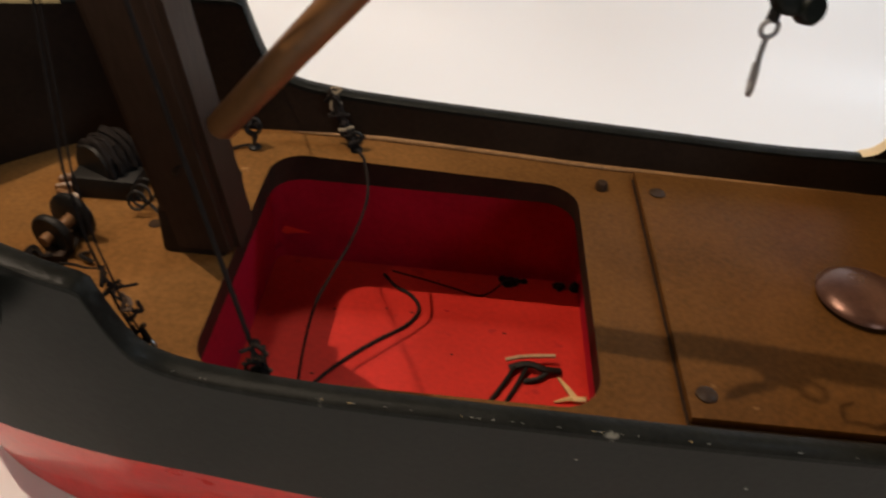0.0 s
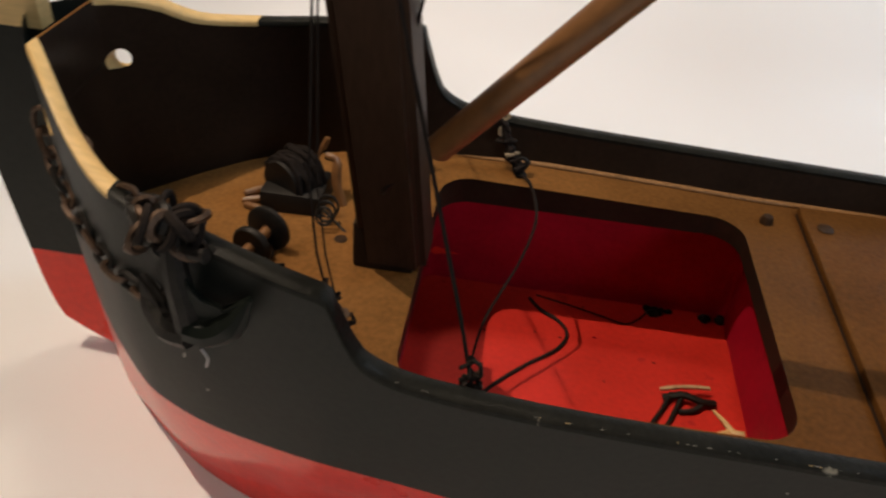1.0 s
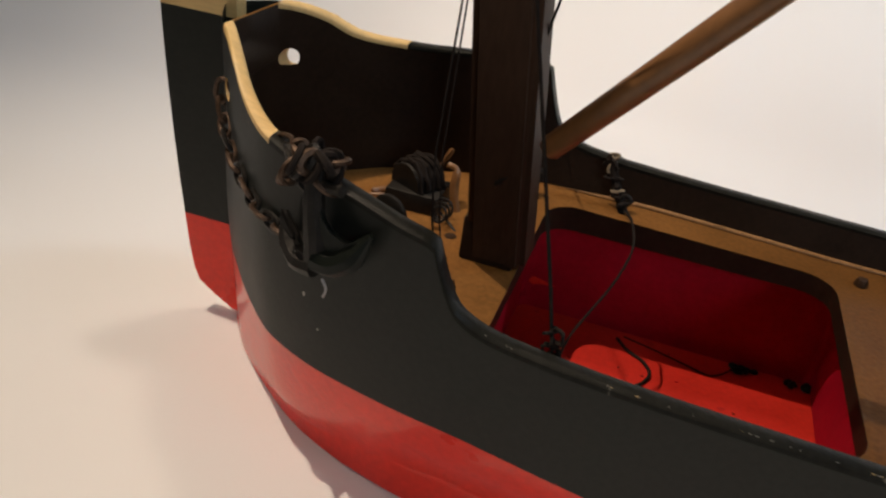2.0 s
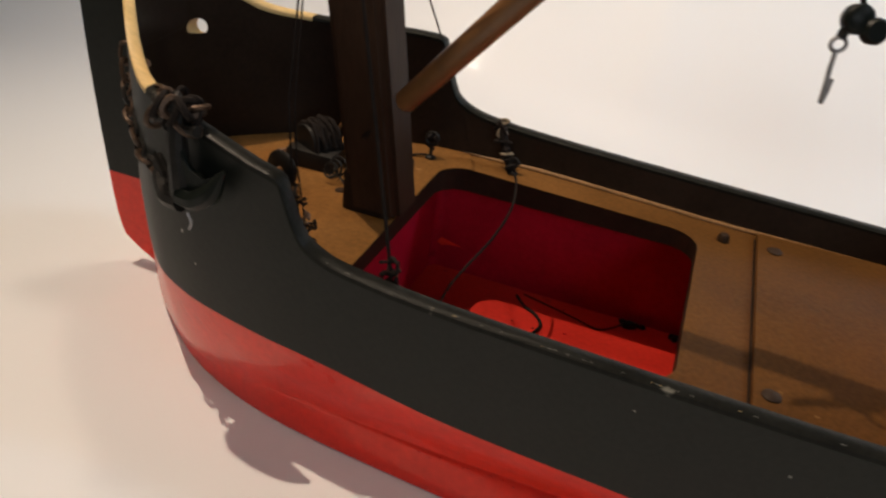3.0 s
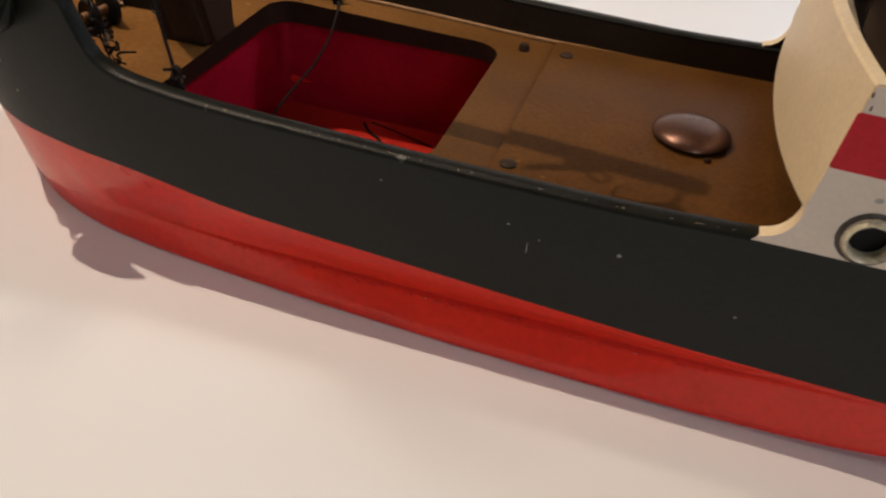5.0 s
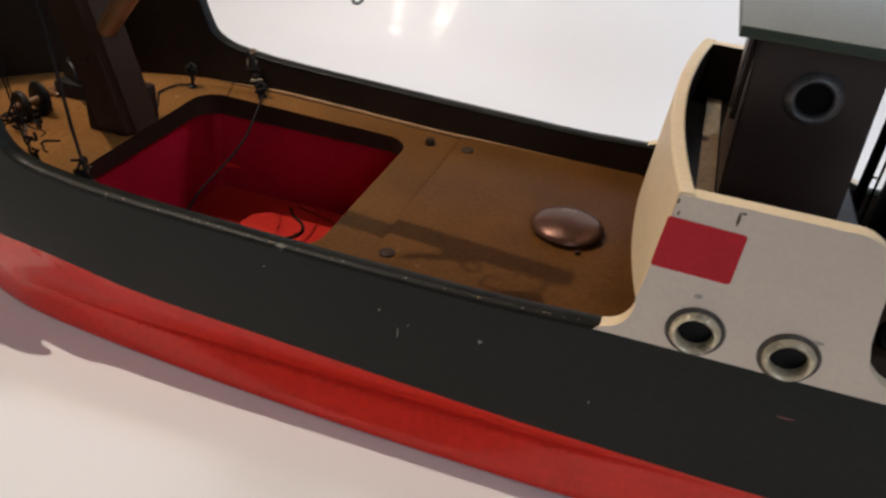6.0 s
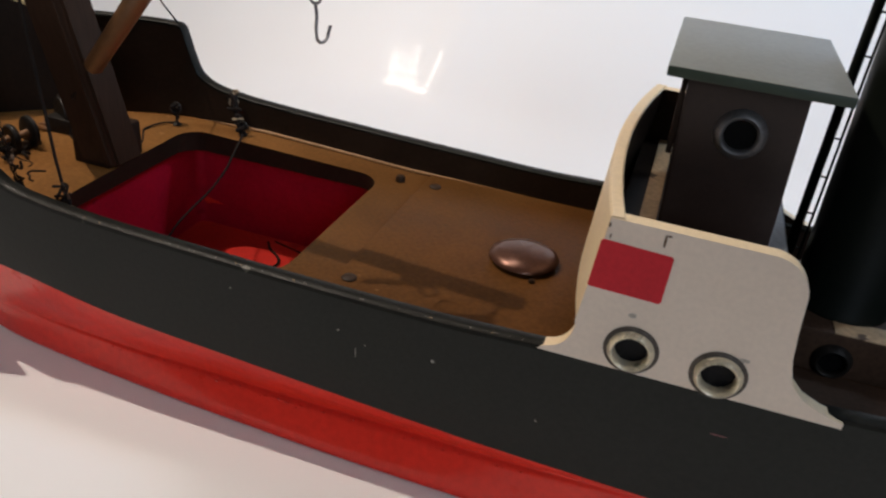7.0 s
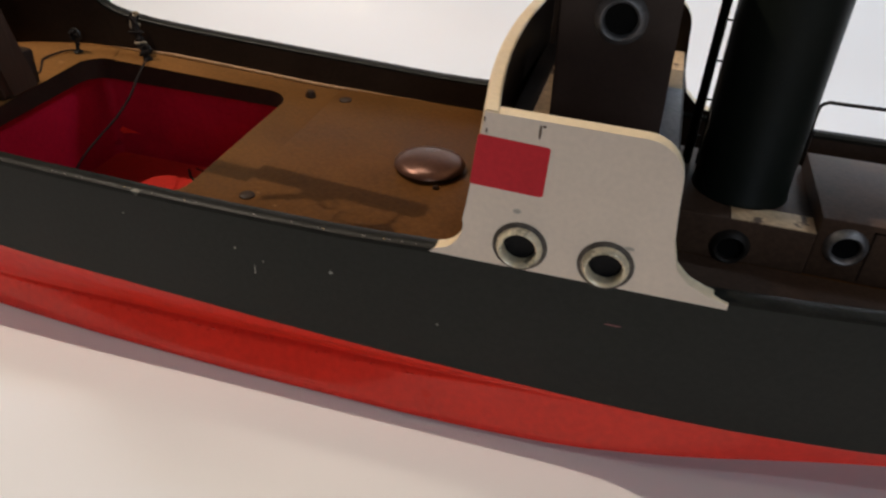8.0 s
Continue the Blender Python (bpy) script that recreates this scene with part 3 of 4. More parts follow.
DA, DB = Vector((-9.2, -1.2, 2.93)), Vector((-1.66, -1.94, 11.78))
bm = bmesh.new()
tube(bm, [DA.lerp(DB, 0.085), DA.lerp(DB, 0.095), DA.lerp(DB, 0.5), DA.lerp(DB, 0.995), DB], [0.2, 0.28, 0.33, 0.3, 0.28], 20)
part("boom", bm, DOWEL, ship, "round varnished wooden cargo boom", smooth=50)

# ---- bridge ----
PY = 5.13


def side_outline():
    pts = [(6.6, 0.82), (6.75, 0.95)]
    pts += [(6.75 + 0.6 * math.sin(radians(a)), 1.72 - 0.75 * math.cos(radians(a))) for a in range(20, 91, 14)]
    pts += [(7.32, 1.82), (7.38, 2.3), (7.62, 4.46)]
    pts += [(10.85 + 0.85 * math.sin(radians(a)), 3.55 + 0.88 * math.cos(radians(a))) for a in range(0, 91, 10)]
    pts += [(11.75, 2.9), (11.83, 2.2), (12.0, 1.6), (12.3, 1.3), (12.7, 1.12), (13.2, 0.98), (13.2, 0.85)]
    return pts


PORTS = ((8.65, 1.43), (10.54, 1.37))


def side_panel(sign, up, ports):
    """A board with a cream edge, white outside and dark inside, with round holes right through it."""
    bm = bmesh.new()
    loops = [side_outline()] + [[(x + 0.38 * math.cos(w), z + 0.38 * math.sin(w)) for w in [2 * math.pi * k / 28 for k in range(28)]] for x, z in ports]
    sides = []
    for y, mat in ((sign * PY, 0), (sign * (PY - 0.36), 2)):
        rings, edges = [], []
        for loop in loops:
            vs = [bm.verts.new((a, y, b + up)) for a, b in loop]
            edges += [bm.edges.new((vs[i], vs[(i + 1) % len(vs)])) for i in range(len(vs))]
            rings.append(vs)
        for f in bmesh.ops.triangle_fill(bm, use_beauty=True, edges=edges)["geom"]:
            if isinstance(f, bmesh.types.BMFace):
                f.material_index = mat
        sides.append(rings)
    for a, b in zip(*sides):
        for i in range(len(a)):
            j = (i + 1) % len(a)
            bm.faces.new((a[i], a[j], b[j], b[i])).material_index = 1
    return part("bridge_side", bm, [WHITE, CREAM, LINING], ship, "off-white painted bridge side with a cream edge", smooth=30)


near_panel = side_panel(-1, 0.0, PORTS)
side_panel(1, 0.12, PORTS)

# the bowed bridge front, cream outside and dark inside
bm = bmesh.new()
ring = []
for i in range(25):
    y = -5.1 + 10.2 * i / 24
    f = 1 - (y / 5.1) ** 2
    x, dip = 7.36 - 0.5 * f, 0.28 * f
    lift = 0.12 * (y + 5.1) / 10.2
    ring.append([bm.verts.new(p) for p in ((x, y, 1.75 - dip + lift), (x + 0.24, y, 4.46 + lift), (x + 0.28, y, 4.5 + lift), (x + 0.52, y, 4.5 + lift), (x + 0.56, y, 4.46 + lift), (x + 0.34, y, 1.75 - dip + lift))])
for a, b in zip(ring, ring[1:]):
    for k in range(6):
        j = (k + 1) % 6
        f = bm.faces.new((a[k], a[j], b[j], b[k]))
        f.material_index = 1 if k == 4 else 0
bm.faces.new(ring[0])
bm.faces.new(ring[-1][::-1])
part("bridge_front", bm, [CREAM, LINING], ship, "cream bowed bridge front, dark inside", smooth=30)
bm = bmesh.new()
box(bm, 8.05, 8.3, -4.7, 4.75, 0, 2.8)
part("bulkhead", bm, LINING, ship, "dark bulkhead under the bridge")
# floor drawn dark for shade; strips put its lit and shaded patches into colour
bm = bmesh.new()
box(bm, 7.6, 11.72, -4.76, 4.78, 2.75, 2.95, 0.03)
part("bridge_floor", bm, LINING, ship, "dark bridge floor")
GREY = surface("shade_grey", (0.16, 0.15, 0.155), 0.45, 0.35, 700, 90, 0.3, second=(0.07, 0.06, 0.055), chips=(0.6, 150))
for x0, x1, y0, y1, mat, tone in ((8.1, 8.52, -4.7, 4.7, STRIP, "tan painted lamplight"), (11.1, 11.66, 1.6, 4.7, STRIP, "tan painted lamplight"), (11.1, 11.66, -4.7, 1.6, GREY, "grey painted shade")):
    bm = bmesh.new()
    box(bm, x0, x1, y0, y1, 2.95, 3.0, 0.015)
    part("floor_strip", bm, mat, ship, tone + " strip on the bridge floor")
bm = bmesh.new()
vs = box(bm, 8.45, 11.05, -1.98, 2.0, 2.93, 6.98)
for v in bm.verts:
    if v.co.z < 4:
        v.co.x += 0.12
bmesh.ops.bevel(bm, geom=list(bm.edges), offset=0.05, segments=2, affect="EDGES")
house = part("wheelhouse", bm, HOUSE, ship, "dark brown wheelhouse with a round port")
bm = bmesh.new()
box(bm, 7.97, 11.75, -2.9, 2.85, 6.94, 7.18, 0.05)
for f in bm.faces:
    f.material_index = 0 if f.normal.z > 0.7 else 1
part("roof", bm, [ROOF, ROOF_EDGE], house, "grey-green flat roof board with a worn dark edge")
# dark strips down the front corner of the wheelhouse
bm = bmesh.new()
box(bm, 8.33, 8.46, -1.86, -1.7, 4.9, 6.86, 0.02)
part("corner_post", bm, RIM, house)
bm = bmesh.new()
box(bm, 8.33, 8.46, -1.2, -1.05, 4.9, 6.86, 0.02)
part("corner_post", bm, RIM, house)


def eyelet(x, y, z, r, parent, mat=BRASS, label=""):
    """A pressed metal eyelet used as a porthole, its opening's shade drawn by a black disc."""
    m = Matrix.Translation((x, y, z)) @ pose(0, 0, 0, 90, 0, 0)
    bm = bmesh.new()
    lathe(bm, [(r * 0.6, -0.02), (r * 0.6, 0.1), (r * 0.64, 0.16), (r * 0.72, 0.19), (r * 0.83, 0.15), (r * 0.93, 0.06), (r * 0.98, 0.0)], m, 32)
    port = part("porthole", bm, mat, parent, label, smooth=60)
    bm = bmesh.new()
    lathe(bm, [(r * 0.67, 0.006), (r * 0.3, 0.004), (0, 0.003)], m, 32)
    sub = part("hole_shade", bm, INSIDE, ship)
    sub.parent, sub.matrix_parent_inverse = (port, Matrix()) if parent is ship else (parent, Matrix())


for px, pz in PORTS:
    m = Matrix.Translation((px, -PY, pz)) @ pose(0, 0, 0, 90, 0, 0)
    bm = bmesh.new()
    lathe(bm, [(0.365, -0.34), (0.37, 0.1), (0.39, 0.18), (0.43, 0.2), (0.47, 0.17), (0.505, 0.1), (0.522, 0.04), (0.526, 0.0)], m, 32)
    port = part("porthole", bm, BRASS, near_panel, "brass eyelet porthole", smooth=60)
    bm = bmesh.new()
    lathe(bm, [(0.52, 0.06), (0.56, 0.05), (0.6, 0.022), (0.612, 0.002)], m, 32)
    part("grime_ring", bm, TARNISH, near_panel)
    # black disc drawing the shade inside the hole
    bm = bmesh.new()
    lathe(bm, [(0.37, -0.1), (0.2, -0.11), (0, -0.12)], m, 28)
    hole_shade = part("hole_shade", bm, GLOSS, near_panel)
# black board added behind the portholes to stand for the shade inside
bm = bmesh.new()
box(bm, 7.9, 11.7, -4.68, -4.6, 0.2, 2.7)
part("port_backing", bm, INSIDE, ship, "unseen black backing for the shade behind the portholes")
bm = bmesh.new()
bmesh.ops.create_icosphere(bm, subdivisions=3, radius=1)
for v in bm.verts:
    v.co = Vector((7.13 + v.co.x * 0.03, -0.1 + v.co.y * 0.4, 3.7 + v.co.z * 0.42))
part("lilac_spot", bm, LILAC, ship, "lilac painted round spot")
eyelet(9.83, -1.98, 5.71, 0.6, house, STEEL, "tarnished eyelet porthole")
bm = extrude_outline(bmesh.new(), [(7.42, 2.82), (7.46, 2.78), (8.95, 2.74), (9.0, 2.79), (9.03, 3.85), (8.98, 3.89), (7.56, 3.95), (7.51, 3.91)], lambda a, b: (a, -PY - 0.012, b), (0, 0.02, 0))
part("red_patch", bm, FLAG, near_panel, "red painted oblong")
for x, z, w, h in ((8.77, 4.2, 0.03, 0.16), (8.84, 4.33, 0.045, 0.03), (7.62, 4.3, 0.025, 0.06), (7.68, 4.05, 0.02, 0.06), (8.5, 2.3, 0.09, 0.06), (10.95, 1.9, 0.12, 0.05)):
    bm = bmesh.new()
    bmesh.ops.create_icosphere(bm, subdivisions=2, radius=1)
    for v in bm.verts:
        v.co = Vector((x + v.co.x * w, -PY - 0.004 + v.co.y * 0.01, z + v.co.z * h))
    part("nick", bm, NICK if z > 3 else FAINT, near_panel)

# ---- funnel and after casing ----
bm = bmesh.new()
box(bm, 11.72, 15.3, -1.78, 2.0, 0, 1.2, 0.05)
casing = part("engine_casing", bm, CASING, ship, "brown engine casing with a funnel on top")
bm = bmesh.new()
box(bm, 15.3, 22, -1.74, 1.9, 0, 1.65, 0.05)
after = part("after_house", bm, CASING, ship, "brown deckhouse behind the funnel")
bm = bmesh.new()
for x0, x1, z0, z1 in ((16.5, 16.55, 0.1, 1.5), (17.6, 17.65, 0.1, 1.5), (16.5, 17.65, 1.45, 1.5)):
    box(bm, x0, x1, -1.755, -1.73, z0, z1)
part("door_line", bm, RIM, after)
bm = bmesh.new()
lathe(bm, [(1.2, 1.18), (1.22, 1.25), (1.18, 1.32), (1.2, 6), (1.22, 12.0), (1.1, 12.05), (1.08, 11), (0.0, 10.9)], Matrix.Translation((13.55, 0, 0)), 48)
part("funnel", bm, FUNNEL, casing, "tall black funnel", smooth=50)
eyelet(13.45, -1.78, 0.42, 0.5, casing, IRON, "black eyelet porthole")
eyelet(16.0, -1.745, 0.96, 0.52, after, STEEL, "tarnished eyelet porthole")
# strip added to paint the lamplight on the casing's near edge
bm = bmesh.new()
box(bm, 13.3, 15.28, -1.775, -1.02, 1.19, 1.225, 0.01)
part("casing_strip", bm, STRIP, casing, "tan painted lamplight strip on the casing")
# dark board laid over the deck to draw the shade lying there
bm = bmesh.new()
box(bm, 12.0, 22, -4.35, -1.8, -0.02, 0.02)
part("after_deck", bm, CASING, ship, "dark brown board painting shade on the after deck")
# ladder beside the funnel
bm = bmesh.new()
for x, r in ((12.16, 0.13), (12.44, 0.035)):
    tube(bm, [(x, 1.0, 1.2), (x + 0.02, 1.0, 6), (x + 0.1, 1.0, 11.5)], r, 10)
part("ladder_rail", bm, FUNNEL, casing)
for k in range(9):
    bm = bmesh.new()
    tube(bm, [(12.2, 1.0, 2.0 + 1.05 * k), (12.46, 1.0, 2.0 + 1.05 * k)], 0.03, 6)
    part("ladder_rung", bm, FUNNEL, casing)
# bent wire handrail on the far side
bm = bmesh.new()
tube(bm, spline([(15.5, 3.0, 0.0), (15.5, 3.0, 1.4), (15.46, 3.0, 2.35), (15.62, 3.0, 2.68), (16.2, 3.0, 2.72), (19, 3.0, 2.76), (23, 2.7, 2.8)], 8), 0.055, 8)
part("handrail", bm, IRON, ship, "bent black wire handrail")
bm = bmesh.new()
lathe(bm, [(0.03, -0.12), (0.09, -0.06), (0.1, 0), (0.07, 0.07), (0, 0.1)], Matrix.Translation((15.5, 3.0, 1.78)), 12)
part("rail_knot", bm, IRON, ship)

# ---- deck fittings at the bow ----
# rope drum
DRX, DRY = -12.35, 1.75
bm = bmesh.new()
box(bm, DRX - 0.7, DRX + 0.85, DRY - 0.75, DRY + 0.6, 0, 0.62, 0.12)
winch = part("winch_bed", bm, IRON, ship, "black winch bed on the foredeck")
bm = bmesh.new()
lathe(bm, [(0, -0.5), (0.55, -0.5), (0.57, -0.42), (0.3, -0.4), (0.3, 0.4), (0.57, 0.42), (0.55, 0.5), (0, 0.5)], Matrix.Translation((DRX, DRY, 0.72)) @ pose(0, 0, 0, 0, 90, 62), 24)
part("drum", bm, IRON, winch, smooth=40)
rnd = random.Random(5)
bm = bmesh.new()
turns = []
for k in range(340):
    w = k * 2 * math.pi / 20
    h = -0.4 + 0.8 * (abs((k / 85.0) % 2 - 1))
    r = 0.5 + 0.17 * (k / 340) + rnd.uniform(-0.07, 0.07)
    turns.append(Matrix.Translation((DRX, DRY, 0.72)) @ pose(0, 0, 0, 0, 90, 62) @ Vector((r * math.cos(w), r * math.sin(w), h)))
tube(bm, turns, 0.06, 5)
part("wound_rope", bm, CORD, winch, "dark cord wound on the drum")
bm = bmesh.new()
tube(bm, spline([(DRX + 0.5, DRY + 0.35, 1.1), (DRX + 0.62, DRY + 0.42, 1.35), (DRX + 0.75, DRY + 0.5, 1.62)], 4), [0.05] * 4 + [0.08] * 4 + [0.06], 8)
part("crank_peg", bm, DOWEL, winch)
bm = bmesh.new()
tube(bm, spline([(DRX + 0.72, DRY + 0.35, 1.2), (DRX + 1.0, DRY + 0.3, 1.1), (DRX + 1.05, DRY + 0.1, 0.6), (DRX + 1.25, DRY - 0.1, 0.05)], 5), [0.1] * 6 + [0.13] * 5 + [0.12] * 5, 8)
part("bracket", bm, DOWEL, winch, "brown wooden bracket")
for x, y, w in ((-13.25, 1.35, 15), (-13.15, 1.0, -20), (-13.35, 1.75, 30)):
    bm = bmesh.new()
    d = Vector((math.cos(radians(w)), math.sin(radians(w)), 0.12))
    c = Vector((x, y, 0.12))
    tube(bm, [c - d * 0.35, c - d * 0.3, c, c + d * 0.3, c + d * 0.36], [0.04, 0.09, 0.1, 0.07, 0.03], 8)
    part("belaying_peg", bm, DOWEL, winch)
# springy loops of wire beside the drum
for k in range(3):
    bm = bmesh.new()
    c = Vector((-11.35 + 0.04 * k, 1.15 - 0.32 * k, 0.33 + 0.08 * k))
    r = 0.26 - 0.03 * k
    tube(bm, [c + Vector((r * math.cos(a), 0.4 * r * math.sin(a), r * math.sin(a))) for a in [2 * math.pi * q / 18 for q in range(18)]], 0.035, 6, closed=True)
    part("wire_loop", bm, IRON, winch)
bm = bmesh.new()
tube(bm, spline([(-11.4, 1.0, 0.3), (-11.05, 0.75, 0.2), (-10.7, 0.5, 0.05)], 6), 0.035, 6)
part("wire_tail", bm, IRON, winch)

# the small windlass: two black discs on a brown axle
bm = bmesh.new()
tube(bm, [(-12.25, -0.1, 0.62), (-12.35, -0.5, 0.58), (-12.6, -1.25, 0.5)], 0.13, 12)
wl = part("windlass_axle", bm, DOWEL, ship, "brown windlass axle between two black discs")
for c, r in (((-12.33, -0.38, 0.6), 0.56), ((-12.52, -0.98, 0.5), 0.5)):
    bm = bmesh.new()
    m = Matrix.Translation(c) @ pose(0, 0, 0, 0, 0, -18) @ pose(0, 0, 0, 90, 0, 0)
    lathe(bm, [(r * 0.25, -0.09), (r * 0.9, -0.1), (r, -0.05), (r, 0.05), (r * 0.9, 0.1), (r * 0.25, 0.09)], m, 26, closed=True)
    part("disc", bm, IRON, wl, "black disc", smooth=45)
bm = bmesh.new()
box(bm, -12.62, -12.2, -1.35, -0.05, 0, 0.25, 0.04)
part("windlass_bed", bm, SCREW, wl)
for k in range(7):
    a = rnd.uniform(0, 6.3)
    c = Vector((-12.4 + rnd.uniform(-0.5, 0.6), -1.2 + rnd.uniform(-0.45, 0.2), 0.12))
    bm = bmesh.new()
    tube(bm, spline([c, c + Vector((0.25 * math.cos(a), 0.25 * math.sin(a), 0.12)), c + Vector((0.4 * math.cos(a + 0.8), 0.4 * math.sin(a + 0.8), 0.02))], 5), 0.05, 6)
    part("lashing", bm, CORD, wl)

# screw head and its wire by the mast
bm = bmesh.new()
lathe(bm, [(0.2, 0.0), (0.2, 0.06), (0.14, 0.12), (0, 0.14)], Matrix.Translation((-10.8, 0.25, 0)), 14)
part("screw_head", bm, SCREW, ship)


def eye(name, place, height, r, knots, parent, seed):
    """A bent wire eye standing in the deck, with a clumsy knot of cord round it."""
    q = random.Random(seed)
    p = Vector(place)
    bm = bmesh.new()
    tube(bm, [p, p + Vector((0, 0, height * 0.6))], 0.06, 8)
    ring = [p + Vector((r * math.cos(a), 0.2 * r * math.sin(a), height * 0.6 + r + r * math.sin(a))) for a in [2 * math.pi * k / 16 for k in range(16)]]
    tube(bm, ring, 0.055, 7, closed=True)
    lathe(bm, [(0.16, 0.0), (0.17, 0.05), (0.1, 0.09), (0, 0.1)], Matrix.Translation(p), 12)
    ob = part(name, bm, IRON, parent)
    for k in range(knots):
        pts = [p + Vector((q.uniform(-0.22, 0.22), q.uniform(-0.18, 0.18), height * (0.35 + 0.75 * q.random()))) for _ in range(6)]
        bm = bmesh.new()
        tube(bm, spline(pts, 5), 0.055, 6)
        part("knot", bm, CORD, ob)
    return ob


eye("deck_eye", (-9.38, 3.7, 0.17), 0.75, 0.2, 2, ship, 3)
rail_eye = eye("rail_eye", (-6.75, 4.05, 0.18), 0.4, 0.14, 1, ship, 4)
bm = bmesh.new()
tube(bm, spline([(-9.5, 3.75, 0.24), (-9.95, 3.5, 0.19), (-10.1, 2.75, 0.17), (-9.95, 2.45, 0.15), (-9.6, 1.95, 0.14), (-9.4, 1.6, 0.13), (-9.5, 1.3, 0.12)], 6), 0.04, 6)
part("deck_cord", bm, CORD, ship, "thin dark cord lying on the deck")
# knotted cord hung over the far rail, its end dropping into the hold
q = random.Random(14)
core = spline([(-7.5, 4.75, 1.5), (-7.4, 4.5, 1.42), (-7.2, 4.35, 0.95), (-6.95, 4.2, 0.5), (-6.75, 4.05, 0.2)], 6)
bm = bmesh.new()
tube(bm, core, [0.1 + 0.07 * q.random() for _ in core], 7)
hung = part("knotted_cord", bm, CORD, ship, "knotted dark cord hanging from the rail")
for k in range(9):
    c = core[2 + 2 * k]
    pts = [c + Vector((q.uniform(-0.24, 0.24), q.uniform(-0.2, 0.12), q.uniform(-0.16, 0.16))) for _ in range(5)]
    bm = bmesh.new()
    tube(bm, spline(pts, 5), 0.045, 6)
    part("strand", bm, CORD if k % 3 else FRAY, hung)
bm = bmesh.new()
tube(bm, spline([(-6.75, 4.0, 0.25), (-6.45, 3.4, 0.32), (-6.22, 2.5, 0.05), (-6.28, 2.07, -0.4), (-6.54, 1.51, -0.99), (-6.9, 0.9, -1.53), (-7.2, 0.32, -2.04), (-7.35, -0.4, -2.7), (-7.42, -1.1, -3.5), (-7.5, -1.6, -4.3)], 6), 0.04, 6)
part("cord_end", bm, CORD, hung)

# ---- mast fittings and rigging ----
bm = bmesh.new()
lathe(bm, [(0.5, -0.2), (0.62, -0.12), (0.62, 0.12), (0.5, 0.2)], Matrix.Translation(MA.lerp(MB, 0.165)), 20)
part("mast_band", bm, IRON, mast, smooth=40)
bm = bmesh.new()
box(bm, -9.28, -8.95, -0.35, 0.5, 0.9, 1.5, 0.1)
part("mast_cleat", bm, MAST_BROWN, mast)
bm = bmesh.new()
tube(bm, spline([(-9.35, -0.62, 2.2), (-9.4, -0.85, 2.35), (-9.55, -1.06, 2.53), (-9.3, -1.1, 2.85)], 5), 0.1, 8)
part("gooseneck", bm, IRON, mast)
HEAD = MA.lerp(MB, 0.75)
for path, r in (
    ([(-9.85, 4.78, 3.75), HEAD], 0.03),
    ([(-9.65, -3.55, 0.1), (-10.0, -3.52, 1.1), (-10.3, -3.45, 2.6), (-10.4, -3.4, 4.0), HEAD], 0.026),
    ([(-9.5, -3.6, 0.1), (-9.82, -3.58, 1.1), (-10.12, -3.5, 2.6), (-10.25, -3.42, 4.0), HEAD], 0.02),
    ([(-7.2, -4.35, 0.68), (-7.53, -4.22, 2.14), HEAD], [0.04, 0.045, 0.035]),
    ([(-9.4, -0.7, 3.4), (-9.147, -1.0, 5.56), (-8.84, -1.3, 6.98), (-7.6, -1.9, 13.0)], 0.03),
):
    bm = bmesh.new()
    tube(bm, path, r, 6)
    part("shroud", bm, CORD, mast, "thin dark rigging cord")

# rings and frayed lashings at the feet of the shrouds
for place, seed in (((-9.6, -3.56, 0.12), 31), ((-7.2, -4.42, 0.62), 32)):
    q = random.Random(seed)
    p = Vector(place)
    bm = bmesh.new()
    tube(bm, [p + Vector((0.14 * math.cos(a), 0.05 * math.sin(a), 0.06 + 0.12 * math.sin(a))) for a in [2 * math.pi * k / 16 for k in range(16)]], 0.04, 7, closed=True)
    part("ring_eye", bm, STEEL, mast)
    for k in range(7):
        w = q.uniform(0, 6.3)
        c = p + Vector((-0.1 * k * (0.7 if seed == 31 else 0.1), 0, 0.1 + (0.28 if seed == 31 else 0.1) * k))
        pts = [c + Vector((q.uniform(-0.2, 0.2), q.uniform(-0.15, 0.15), q.uniform(-0.16, 0.16))) for _ in range(5)]
        bm = bmesh.new()
        tube(bm, spline(pts, 5), 0.04, 6)
        part("lashing", bm, CORD if k % 4 else NICK, mast)
# loose ends of cord on the deck round the windlass and the mast
for x, y, r, seed in ((-11.2, -1.75, 0.4, 41), (-10.3, -2.5, 0.35, 42)):
    q = random.Random(seed)
    pts, w = [Vector((x, y, 0.05))], q.uniform(0, 6.3)
    for k in range(6):
        w += q.uniform(-1.2, 1.2)
        pts.append(pts[-1] + Vector((0.3 * r * math.cos(w) * 2, 0.3 * r * math.sin(w) * 2, q.uniform(-0.01, 0.02))))
    bm = bmesh.new()
    tube(bm, spline(pts, 5), 0.03, 6)
    part("loose_cord", bm, CORD, ship)

# ---- cargo tackle hanging from the boom ----
HOOK = Vector((0.0, -3.1, 6.33))
tackle = thing("cargo_tackle", HOOK, "black pulley block and wire hook hanging from the boom", "tackle")
def on_hook(x, y, z):
    return HOOK + Vector((x, y, z))


bm = bmesh.new()
tube(bm, [on_hook(0.08, -0.08, 1.7), DB + Vector((-0.05, 0, -0.3))], 0.05, 6)
part("fall", bm, CORD, tackle)
bm = bmesh.new()
c = on_hook(0.06, -0.1, 1.48)
